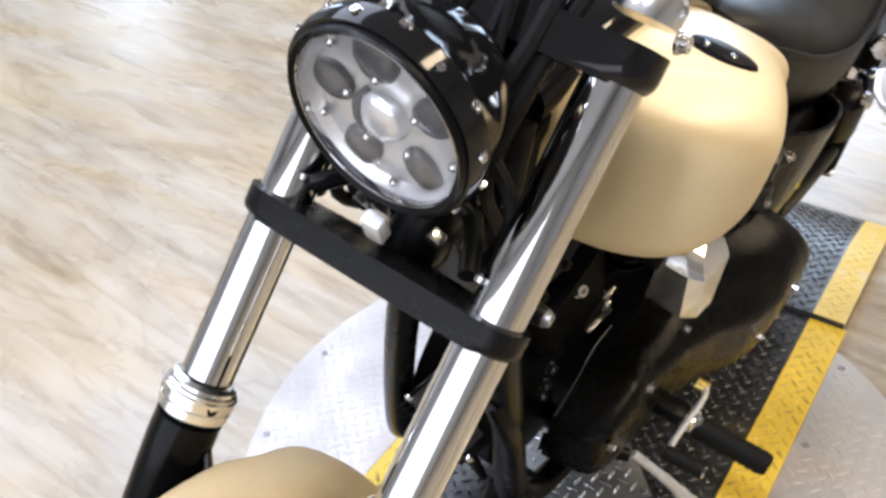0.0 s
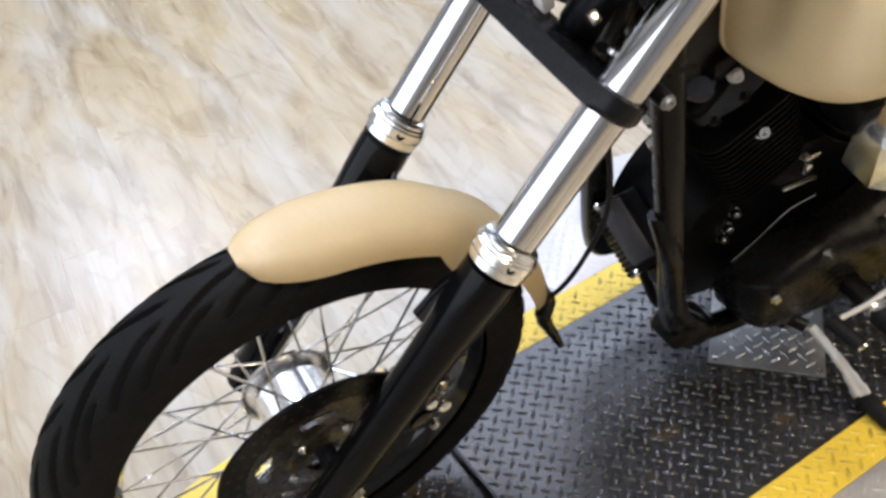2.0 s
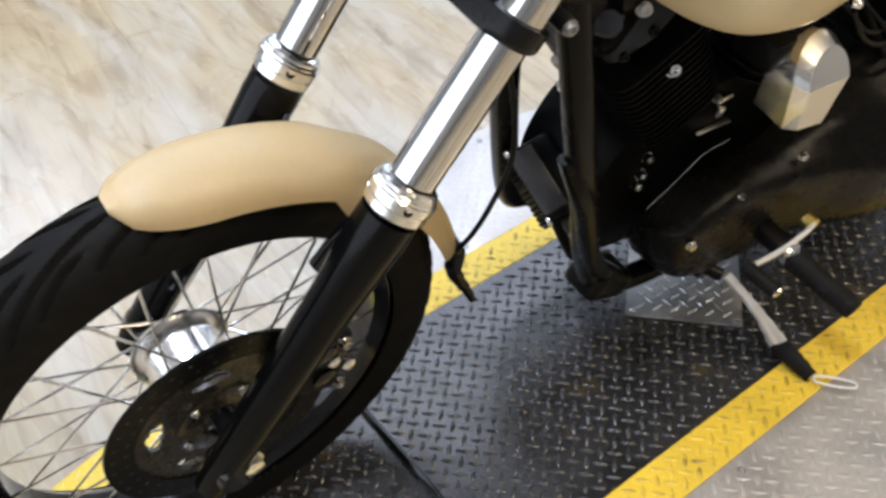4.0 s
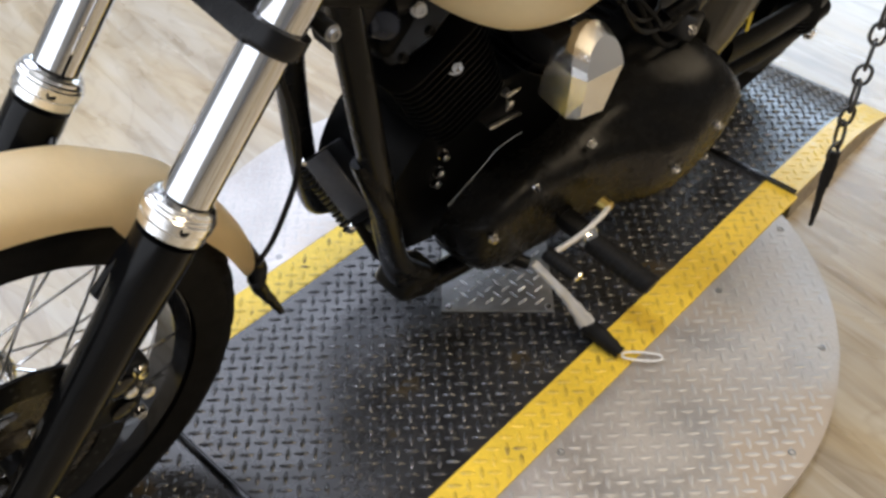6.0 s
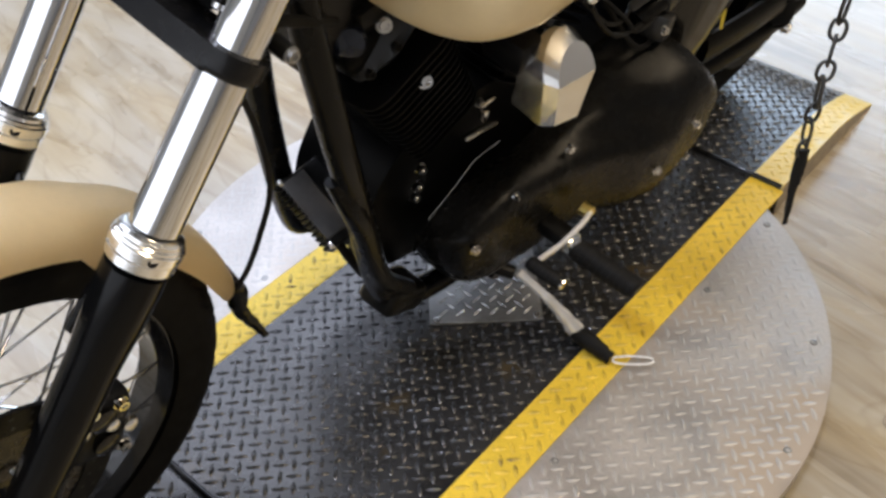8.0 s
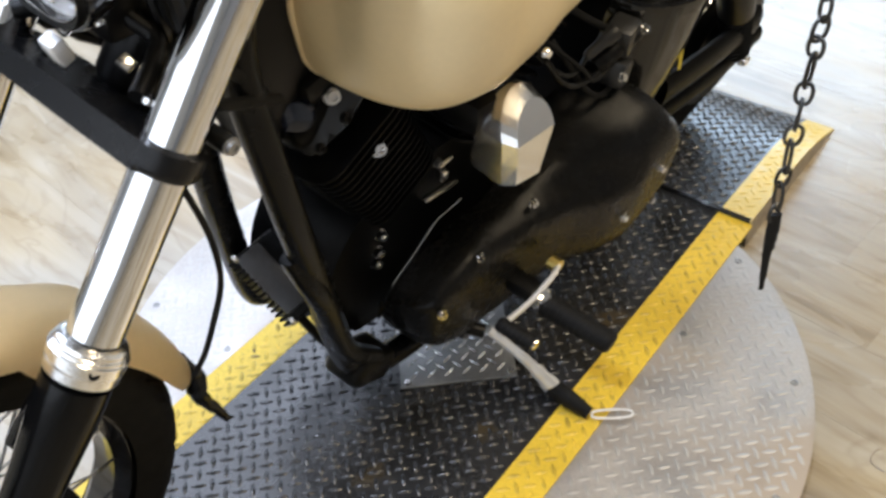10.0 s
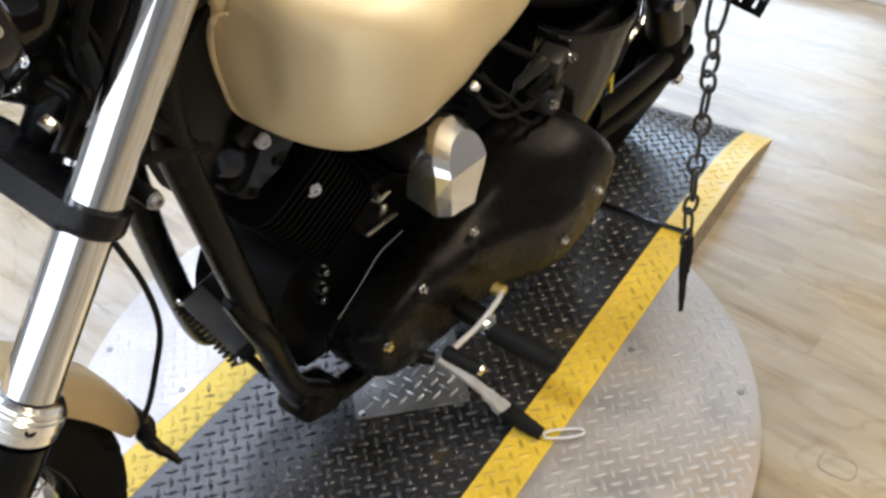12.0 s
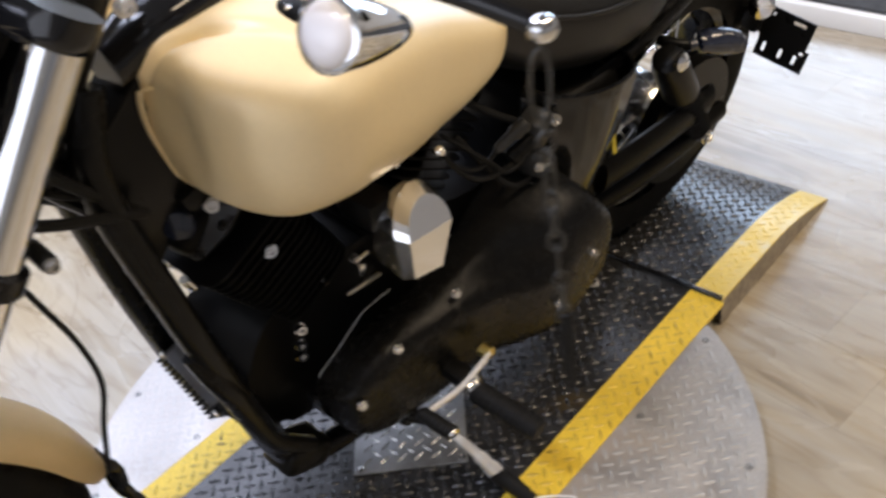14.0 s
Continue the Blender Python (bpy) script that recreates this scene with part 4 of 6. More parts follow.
def lens_cell(name, poly, mat, label, lift):
    """A lens with a rounded outline in the lamp's face, domed towards the front."""
    bm = B()
    poly = rounded(poly, 0.007, 4)
    mu, mv = sum(p[0] for p in poly) / len(poly), sum(p[1] for p in poly) / len(poly)
    rings = [[bm.verts.new(HL + HAX * h + hw * (mu + (u - mu) * k) + hu * (mv + (v - mv) * k)) for u, v in poly] for h, k in ((-0.010, 1.0), (lift - 0.005, 1.0), (lift - 0.002, 0.90), (lift, 0.60), (lift + 0.001, 0.15))]
    for r0, r1 in zip(rings, rings[1:]):
        for k in range(len(poly)):
            bm.faces.new((r0[k], r0[(k + 1) % len(poly)], r1[(k + 1) % len(poly)], r1[k]))
    bm.faces.new(rings[0][::-1])
    bm.faces.new(rings[-1])
    return part(name, bm, mat, headlight, label)


lens_cell("centre_lens", [(0.024 * math.cos(k * math.tau / 6 + 0.3), 0.024 * math.sin(k * math.tau / 6 + 0.3)) for k in range(6)], M_REFLECTOR, "bright white centre lens", 0.004)
lens_cell("centre_shade", [(0.025, 0.010), (0.024, -0.012), (0.014, -0.016), (0.012, 0.004), (0.016, 0.022)], M_LENSDARK, "grey half of the centre lens", 0.0045)
for k in range(5):
    a = k * math.tau / 5 + math.pi / 2 - 0.12
    d, e = Vector((math.cos(a), math.sin(a))), Vector((-math.sin(a), math.cos(a)))
    wide = (0.022, 0.018, 0.017, 0.019, 0.019)[k]
    outline = [d * r + e * w for r, w in ((0.031, -wide * 0.55), (0.049, -wide), (0.067, -wide * 0.75), (0.070, 0.0), (0.067, wide * 0.75), (0.049, wide), (0.031, wide * 0.55))]
    lens_cell("projector_lens", [tuple(p) for p in outline], M_LENSDARK, "grey glass projector lens", -0.002)
# small chrome studs added as the sparkle glints of the reflector
for k in range(10):
    a = k * math.tau / 10 + 0.2
    rr = 0.066 if k % 2 else 0.034
    q = HL - HAX * 0.006 + hw * rr * math.cos(a) + hu * rr * math.sin(a)
    part("reflector_stud", lathe(B(), q, HAX, [(0, 0.0042), (0.004, 0.0036), (0.006, 0.001)], 10), M_CHROME, headlight)
bm = B()
lathe(bm, HL, HAX, [(-0.004, 0.0770), (0.006, 0.0770), (0.0075, 0.0757), (0.006, 0.0744), (-0.004, 0.0744)], 56, caps=False)
part("inner_ring", bm, M_CHROME, headlight, "thin chrome ring inside the rim")
bm = B()
lathe(bm, HL, HAX, [(0.002, 0.0775), (0.007, 0.075), (0.013, 0.055), (0.017, 0.03), (0.018, 0.002)], 56, caps=False)
cover_glass = part("cover_lens", bm, M_GLASS, headlight, "clear front lens")
cover_glass.visible_shadow = False
# mount and its bright block
part("headlight_mount", rbox(B(), HL + Vector((0, 0.07, -0.095)), (0.05, 0.05, 0.05), 0.008), M_SATIN, headlight)
part("mount_block", rbox(B(), Vector((0.012, -0.778, 0.886)), (0.020, 0.015, 0.027), 0.003, pose(0, 0, 0, 20, 0, 0)), M_BRIGHT, headlight, "bright cast mount block")
for s in (1, -1):
    part("mount_arm", hose(B(), [HL + Vector((s * 0.02, 0.07, -0.10)), HL + Vector((s * 0.05, 0.075, -0.115)), fork_pt(0.865, s * 0.085, 0.02)], 0.009, 10, 6), M_SATIN, headlight)
# small chrome studs round the shell
for k in range(11):
    a = -2.3 + k * 0.42
    q = HL - HAX * (0.014 if k % 2 else 0.006) + hu * 0.087 * math.cos(a) + hw * 0.087 * math.sin(a)
    part("shell_screw", hexbolt(B(), q, q - (HL - HAX * 0.014), 0.004, 0.004), M_CHROME, headlight)

XF[0] = Matrix.Identity(4)

# -- bundle of cables behind the headlight --
random.seed(5)
for i in range(15):
    x0, x1 = random.uniform(-0.09, 0.10), random.uniform(-0.085, 0.085)
    pts = [(x0, -0.60 - random.uniform(0, 0.06), 1.10), (x0 * 0.8 + random.uniform(-0.03, 0.03), -0.66 - random.uniform(0, 0.05), 1.0), (x1 + random.uniform(-0.02, 0.02), -0.68 - random.uniform(0, 0.05), 0.92),
           (x1, -0.675 - random.uniform(-0.03, 0.04), 0.83), (x1 * 0.8, -0.60 + random.uniform(-0.03, 0.03), 0.74)]
    part("cable", hose(B(), pts, random.choice((0.004, 0.0055, 0.007, 0.009)), 8, 6), random.choice((M_RUBBER, M_SATIN, M_RUBBER)), bike)
for x, y, z in ((0.045, -0.74, 0.87), (-0.03, -0.745, 0.872), (0.06, -0.70, 0.93), (0.085, -0.69, 0.90), (0.03, -0.70, 0.985)):
    part("cable_clip", rbox(B(), (x, y, z), (0.016, 0.014, 0.012), 0.003, pose(0, 0, 0, 20, 30, 10)), random.choice((M_CHROME_DULL, M_SATIN)), bike)
# throttle and brake line loop from the lower clamp
part("brake_hose", hose(B(), [(0.085, -0.755, 0.83), (0.092, -0.738, 0.755), (0.096, -0.715, 0.665), (0.096, -0.707, 0.585), (0.092, -0.722, 0.515), (0.072, -0.727, 0.435), (0.034, -0.722, 0.345)], 0.0036, 10, 10), M_RUBBER, bike, "thin black brake hose")

# -- front fender --
XF[0] = STEER
bm = B()
N_A, N_C = 44, 16
rows = []
for i in range(N_A + 1):
    t = i / N_A
    ang = radians(-7 + 95 * t)   # back over the wheel from the front tip
    nose = math.sqrt(1 - (1 - min(1.0, t / 0.17)) ** 2)
    tip = math.sqrt(1 - max(0.0, (t - 0.80) / 0.20) ** 2) if t > 0.80 else 1.0
    r0 = 0.370 + 0.010 * (1 - t) * nose + 0.012 * max(0.0, t - 0.7) / 0.3
    wide = (0.063 - 0.016 * max(0, t - 0.6)) * (0.22 + 0.78 * nose) * (0.25 + 0.75 * tip)
    deep = (0.034 + 0.008 * t) * (0.10 + 0.90 * nose) * (0.25 + 0.75 * tip)
    fall = max(0.0, 1 - t / 0.55) ** 0.8
    r0, wide, deep = r0 - 0.013 * fall, wide - 0.011 * fall * nose, deep + 0.006 * fall * nose
    if 0.42 < t < 0.60:
        deep += 0.030 * (1 - abs(t - 0.51) / 0.09) ** 0.6
    row = []
    for j in range(N_C + 1):
        b = math.pi * j / N_C
        cx = wide * math.copysign(abs(math.cos(b)) ** 0.8, math.cos(b))
        rr = r0 - deep * (1 - math.sin(b) ** 0.9)
        row.append(bm.verts.new(AXLE + Vector((cx, math.sin(ang) * rr, math.cos(ang) * rr))))
    rows.append(row)
for r0, r1 in zip(rows, rows[1:]):
    for j in range(N_C):
        bm.faces.new((r0[j], r0[j + 1], r1[j + 1], r1[j]))
bmesh.ops.solidify(bm, geom=bm.faces[:], thickness=0.0022)
fender = part("front_fender", bm, M_CREAM, bike, "cream painted front fender")
# black tail of the fender
bm = B()
tail = [AXLE + Vector((0.010, 0.366, 0.060)), AXLE + Vector((0.020, 0.380, 0.012)), *[STEER.inverted() @ from_world(p) for p in ((-0.056, -0.716, 0.290), (-0.046, -0.703, 0.253), (-0.039, -0.695, 0.229))]]
hose(bm, tail, [0.012, 0.015, 0.014, 0.0115, 0.0095, 0.0075, 0.006], 12, 7, 0.6)
part("fender_tail", bm, M_BLACK, fender, "tapered black rubber tail")

# ---- frame, engine and rear: the body stands a little askew to the front wheel ----
SKEW = Matrix.Identity(4)
SKEW[0][1], SKEW[0][3] = 0.078, 0.078 * 0.68
XF[0] = SKEW

# -- tank --
keys = [(-0.533, 0.047, 0.838, 0.877, 0.850), (-0.529, 0.101, 0.797, 0.903, 0.850), (-0.509, 0.157, 0.732, 0.926, 0.853), (-0.470, 0.205, 0.700, 0.934, 0.851), (-0.413, 0.221, 0.690, 0.941, 0.854), (-0.346, 0.205, 0.672, 0.934, 0.843),
        (-0.270, 0.182, 0.655, 0.910, 0.819), (-0.193, 0.157, 0.653, 0.874, 0.793), (-0.126, 0.144, 0.665, 0.839, 0.773), (-0.069, 0.129, 0.690, 0.808, 0.761), (-0.022, 0.091, 0.716, 0.784, 0.756), (0.005, 0.045, 0.737, 0.771, 0.756)]
# shallow groove that divides the top of the tank from its flank
GROOVE = [Vector(p) for p in ((0.040, -0.535), (0.050, -0.504), (0.064, -0.470), (0.086, -0.443), (0.120, -0.418), (0.158, -0.404))]


def groove_gap(x, y):
    """Distance in plan from the groove's line, and the share of its length there."""
    best, at = 1.0, 0.0
    for k, (a, b) in enumerate(zip(GROOVE, GROOVE[1:])):
        d = b - a
        t = min(1.0, max(0.0, (Vector((x, y)) - a).dot(d) / d.length_squared))
        gap = (Vector((x, y)) - a - d * t).length
        if gap < best:
            best, at = gap, (k + t) / (len(GROOVE) - 1)
    return best, at


def tank_body(sections, seg=240, power=3.1):
    """A tank through upright sections: y, half width, low, high, height of the widest line."""
    bm = B()
    rings = []
    for y, hw, z0, z1, zc in sections:
        ring = []
        for k in range(seg):
            a = k * math.tau / seg
            c, s = math.cos(a), math.sin(a)
            h = z1 - zc if s > 0 else zc - z0
            ring.append(bm.verts.new((hw * math.copysign(abs(c) ** (2 / power), c), y, zc + h * math.copysign(abs(s) ** (2 / power), s))))
        rings.append(ring)
    for r0, r1 in zip(rings, rings[1:]):
        for k in range(seg):
            bm.faces.new((r0[k], r0[(k + 1) % seg], r1[(k + 1) % seg], r1[k]))
    bm.faces.new(rings[0][::-1])
    bm.faces.new(rings[-1])
    return bm


bm = tank_body(smooth_sections(keys, 14), 320)
for v in bm.verts:
    if v.co.z > 0.84 and v.co.y < -0.36:
        gap, at = groove_gap(abs(v.co.x), v.co.y)
        v.co.z -= 0.016 * math.exp(-(gap / 0.0075) ** 2) * min(1.0, (1 - at) * 1.6)
    # dished front face between the seam and the flank
    u = min(1.0, max(0.0, (-0.508 - v.co.y) / 0.018))
    v.co.y += 0.012 * u * math.exp(-((abs(v.co.x) - 0.082) / 0.030) ** 2) * math.exp(-((v.co.z - 0.835) / 0.065) ** 2)
tank = part("fuel_tank", bm, M_CREAM, bike, "cream teardrop fuel tank")
for s in (1, -1):
    lip = [(s * 0.054, -0.533, 0.888), (s * 0.041, -0.540, 0.878), (s * 0.032, -0.538, 0.848), (s * 0.029, -0.534, 0.815), (s * 0.029, -0.526, 0.782), (s * 0.030, -0.518, 0.752), (s * 0.036, -0.507, 0.731), (s * 0.062, -0.494, 0.718)]
    part("tank_seam", hose(B(), lip, [0.002, 0.0042, 0.0046, 0.0046, 0.0042, 0.0036, 0.003, 0.002], 10, 6, 0.7), M_CREAM, tank, "raised welded seam at the front of the tank")
part("dash_console", loft(B(), smooth_sections([(-0.55, 0.030, 0.87, 0.920, 0), (-0.49, 0.040, 0.90, 0.952, 0), (-0.40, 0.044, 0.92, 0.968, 0), (-0.28, 0.040, 0.90, 0.950, 0), (-0.16, 0.03, 0.85, 0.898, 0), (-0.06, 0.014, 0.80, 0.836, 0)], 5), 28, 2.4),
     M_BLACK, tank, "black tank console")
cap_c, cap_n = Vector((0.124, -0.376, 0.9330)), Vector((0.20, 0.16, 0.95)).normalized()
cap_d = Vector((0.065, 0.024, -0.022))
cap_d = (cap_d - cap_n * cap_d.dot(cap_n)).normalized()
cap_e = cap_n.cross(cap_d)
bm = B()
rings = []
for up, r in ((-0.014, 1.0), (0.000, 1.02), (0.004, 0.93), (0.0065, 0.62), (0.007, 0.04)):
    ring = []
    for k in range(40):
        a = k * math.tau / 40
        ring.append(bm.verts.new(cap_c + cap_n * up + cap_d * (0.0385 * r * math.cos(a)) + cap_e * (0.0205 * r * math.sin(a) * abs(math.sin(a)) ** 0.35)))
    rings.append(ring)
for r0, r1 in zip(rings, rings[1:]):
    for k in range(40):
        bm.faces.new((r0[k], r0[(k + 1) % 40], r1[(k + 1) % 40], r1[k]))
bm.faces.new(rings[0][::-1])
bm.faces.new(rings[-1])
capo = part("tank_cap", bm, M_SATIN, tank, "pointed oval satin black tank cap with bright screws")
for along_cap, across in ((-0.022, -0.010), (0.008, -0.010)):
    part("cap_screw", lathe(B(), cap_c + cap_n * 0.003 + cap_d * along_cap + cap_e * across, cap_n, [(0, 0.004), (0.004, 0.0035), (0.005, 0.002)], 12), M_CHROME, capo)

# -- frame --
part("steering_head", rod(B(), (0, -0.640, 0.86), (0, -0.545, 1.01), 0.034, 28), M_SATIN, bike, "black steering head")
for s in (1, -1):
    pts = [(s * 0.020, -0.585, 0.90), (s * 0.040, -0.615, 0.80), (s * 0.066, -0.590, 0.62), (s * 0.086, -0.550, 0.42), (s * 0.098, -0.505, 0.235), (s * 0.105, -0.465, 0.182), (s * 0.115, -0.38, 0.165), (s * 0.12, -0.1, 0.165), (s * 0.12, 0.16, 0.19), (s * 0.12, 0.22, 0.30)]
    part("frame_tube", hose(B(), pts, 0.0205, 18, 8), M_TUBE, bike, "gloss black frame downtube")
part("frame_gusset", slab(B(), rounded([(-0.63, 0.80), (-0.52, 0.90), (-0.44, 0.86), (-0.50, 0.72), (-0.575, 0.62)], 0.02), (-0.03, 0, 0), (0, 1, 0), (0, 0, 1), 0.06, 0.006), M_SATIN, bike)
part("wiring_loom", hose(B(), [(0.072, -0.580, 0.500), (0.090, -0.570, 0.455), (0.100, -0.553, 0.40), (0.110, -0.520, 0.28), (0.112, -0.46, 0.20)], 0.0165, 12, 8), M_TUBE, bike, "ribbed black wiring sleeve")
part("oil_line", hose(B(), [(0.035, -0.55, 0.34), (0.05, -0.50, 0.22), (0.02, -0.45, 0.15), (-0.03, -0.44, 0.16)], 0.007, 10, 8), M_RUBBER, bike)
bm = rbox(B(), (0.095, -0.47, 0.185), (0.07, 0.085, 0.055), 0.014, pose(0, 0, 0, -25, 0, 0), 3)
part("stand_bracket", bm, M_SATIN, bike, "black forged bracket under the frame")
part("cross_tube", rod(B(), (-0.12, -0.30, 0.165), (0.17, -0.30, 0.165), 0.020, 16), M_SATIN, bike)

# -- regulator with fins between the downtubes --
RM = pose(0, 0, 0, 0, 24, 0) @ pose(0, 0, 0, 32, 0, 0)
rc = Vector((-0.061, -0.572, 0.372)) - RM @ Vector((-0.060, -0.032, 0.048))
reg = part("regulator", rbox(B(), rc + RM @ Vector((0, 0.012, 0)), (0.122, 0.068, 0.094), 0.005, RM), M_SATIN, bike, "black finned voltage regulator with a grey top")
part("regulator_top", rbox(B(), rc + RM @ Vector((-0.004, 0.000, 0.046)), (0.104, 0.038, 0.010), 0.003, RM), M_REG, reg, "plain grey top face")
for k in range(14):
    x = -0.056 + 0.112 * k / 13
    off = RM @ Vector((x, -0.026, 0))
    part("fin", rbox(B(), rc + off, (0.0042, 0.014, 0.092), 0.001, RM, 1), M_SATIN, reg)
for sx, sz in ((-0.058, 0.046), (0.058, 0.046), (0.058, -0.046)):
    part("regulator_bolt", hexbolt(B(), rc + RM @ Vector((sx, -0.016, sz)), RM @ Vector((0, -1, 0)), 0.006, 0.006), M_CHROME_DULL, reg)
part("regulator_bracket", rbox(B(), rc + RM @ Vector((0.012, 0.030, -0.070)), (0.110, 0.045, 0.080), 0.010, RM), M_SATIN, reg)

# -- engine: crankcase, two finned cylinders, rocker boxes --
bm = B()
slab(bm, rounded([(-0.49, 0.22), (-0.515, 0.36), (-0.47, 0.46), (-0.38, 0.50), (-0.20, 0.50), (-0.10, 0.45), (0.05, 0.44), (0.13, 0.38), (0.13, 0.24), (0.02, 0.20), (-0.40, 0.195)], 0.05), (-0.085, 0, 0), (0, 1, 0), (0, 0, 1), 0.149, 0.014, 3)
case = part("crankcase", bm, M_FIN, bike, "black engine crankcase")
for (y, z) in ((-0.410, 0.404), (-0.413, 0.370), (-0.415, 0.347), (-0.36, 0.47), (-0.30, 0.472)):
    dull = z > 0.44
    part("case_bolt", hexbolt(B(), (0.062, y, z), (1, -0.2, 0.2), 0.0060 if dull else 0.0080, 0.012), M_STEEL if dull else M_CHROME, case, "dull hexagonal bolt" if dull else "bright hexagonal bolt")
for name, base, top_c, n in (("front_cylinder", (0.0, -0.365, 0.46), (0.0, -0.475, 0.64), 13), ("rear_cylinder", (0.0, -0.225, 0.46), (0.0, -0.115, 0.64), 13)):
    b0, t0 = Vector(base), Vector(top_c)
    ax = (t0 - b0).normalized()
    L = (t0 - b0).length
    cyl = part(name, lathe(B(), b0, ax, [(0, 0.055), (L, 0.055)], 32), M_FIN, bike, "black air-cooled cylinder with cooling fins")
    for k in range(n):
        c = b0 + ax * (L * (k + 0.6) / n)
        grow = 0.078 + 0.010 * k / n
        bm = B()
        t = Matrix.Translation(c) @ Vector((0, 0, 1)).rotation_difference(ax).to_matrix().to_4x4()
        pts = rounded([(-grow, -grow * 0.92), (grow, -grow * 0.92), (grow, grow * 0.92), (-grow, grow * 0.92)], 0.035, 4)
        slab(bm, pts, t @ Vector((0, 0, 0)), t.to_3x3() @ Vector((1, 0, 0)), t.to_3x3() @ Vector((0, 1, 0)), 0.0035, 0.001, 1)
        part("cooling_fin", bm, M_FIN, cyl)
    rb = part("rocker_box", rbox(B(), t0 + ax * 0.035, (0.100 if base[1] < -0.3 else 0.165, 0.120, 0.050), 0.018, Vector((0, 0, 1)).rotation_difference(ax).to_matrix().to_4x4(), 3), M_FIN, cyl, "black rocker box")
    for dx, dy in ((0.07, -0.045), (0.07, 0.045), (0.07, 0.0)):
        q = t0 + ax * 0.05 + Vector((dx + 0.006, 0, 0)) + Vector((0, dy * ax.z, -dy * ax.y))
        part("rocker_bolt", hexbolt(B(), q, (1, 0, 0.4), 0.006, 0.006), M_SATIN, rb)
part("head_bolt", hexbolt(B(), (0.079, -0.447, 0.602), (1, -0.3, 0.6), 0.0085, 0.012), M_CHROME, bike, "bright bolt on the cylinder head")
# cast bracket and fittings under the tank's nose
apex = Vector((0.040, -0.526, 0.626))
part("intake_bracket", slab(B(), rounded([(-0.016, 0.0), (0.012, -0.004), (0.026, 0.050), (0.022, 0.112), (-0.014, 0.108), (-0.020, 0.045)], 0.010, 4), apex, Vector((0.90, 0.30, -0.30)).normalized(), Vector((0.10, 0.62, 0.78)).normalized(), 0.012, 0.004, 3), M_CASTING, bike, "tapered black cast intake bracket")
part("bracket_edge", hose(B(), [apex + Vector((0.006, -0.004, 0.004)), Vector((0.036, -0.536, 0.650)), Vector((0.030, -0.548, 0.677))], 0.0055, 10, 6, 0.5), M_CHROME_DULL, bike, "bright edge of the intake bracket")
part("intake_knob", lathe(B(), (0.018, -0.520, 0.668), Vector((0.7, -0.55, 0.45)), [(0, 0.016), (0.012, 0.020), (0.026, 0.021), (0.032, 0.017), (0.034, 0.004)], 28), M_SMOKE, bike, "dark blue-black glossy round cover")
for p in ((0.032, -0.482, 0.668), (0.047, -0.492, 0.692)):
    part("intake_bolt", hexbolt(B(), p, (0.8, -0.4, 0.5), 0.0080, 0.012), M_BRIGHT, bike, "bright hexagonal bolt")
part("ignition_coil", rbox(B(), (0.025, -0.49, 0.71), (0.04, 0.07, 0.04), 0.012, pose(0, 0, 0, 20, 0, 0)), M_SATIN, bike)
for y, z, m in ((-0.20, 0.665, M_CHROME_DULL), (-0.283, 0.694, M_CHROME)):
    part("tank_bolt", lathe(B(), (0.135, y, z - 0.012), (1, 0, 0.1), [(0, 0.008), (0.004, 0.008), (0.008, 0.005)], 12), m, bike)
# side-mounted horn cover between the cylinders
def horn_point(side, up):
    """A point of the cover's front: side from -1 to 1, up from 1 (crown) over 0 (ridge) to -1 (foot)."""
    if up >= 0:
        return Vector((0.190 - 0.033 * up, -0.272 + 0.016 * up + 0.045 * side, 0.586 + 0.045 * up - 0.003 * side))
    return Vector((0.190 - 0.010 * up, -0.272 + 0.016 * up + (0.045 + 0.017 * up) * side, 0.586 + 0.074 * up + 0.008 * side * up))


bm = B()
rim = [(math.cos(math.pi * (1 - k / 14)), math.sin(math.pi * k / 14)) for k in range(15)] + [(1.0, -0.5), (1.0, -1.0), (-1.0, -1.0), (-1.0, -0.5)]
NF = len(rim)
centre = horn_point(0, -0.1)
ring_set = []
for k, back in ((0.96, 0.062), (1.03, 0.020), (0.86, 0.0)):
    ring = []
    for side, up in rim:
        p = horn_point(side * k, up * k)
        ring.append(bm.verts.new(p - Vector((back if back < 0.05 else p.x - 0.126, 0, 0))))
    ring_set.append(ring)
for r0, r1 in zip(ring_set, ring_set[1:]):
    for k in range(NF):
        bm.faces.new((r0[k], r0[(k + 1) % NF], r1[(k + 1) % NF], r1[k]))
f = ring_set[-1]
bm.faces.new(f[0:15])
bm.faces.new([f[0]] + [f[14], f[15], f[16], f[17], f[18]])
bm.faces.new(ring_set[0][::-1])
bmesh.ops.bevel(bm, geom=[e for e in bm.edges if len(e.link_faces) == 2 and e.calc_face_angle(0) > 0.12], offset=0.0016, segments=2, affect="EDGES", profile=0.5)
horn = part("horn_cover", bm, M_HORN, bike, "bell-shaped chrome horn cover with soft facets", smooth=False)
part("horn_bracket", rbox(B(), (0.10, -0.30, 0.60), (0.07, 0.05, 0.05), 0.01), M_SATIN, horn)

# small bright fittings round the cylinders
part("case_lug", rbox(B(), (0.074, -0.296, 0.452), (0.012, 0.012, 0.020), 0.003), M_CHROME_DULL, bike, "small bright lug")
part("case_lug", rbox(B(), (0.072, -0.292, 0.474), (0.008, 0.026, 0.007), 0.002, pose(0, 0, 0, 10, 0, 0)), M_CHROME_DULL, bike, "small bright lug")
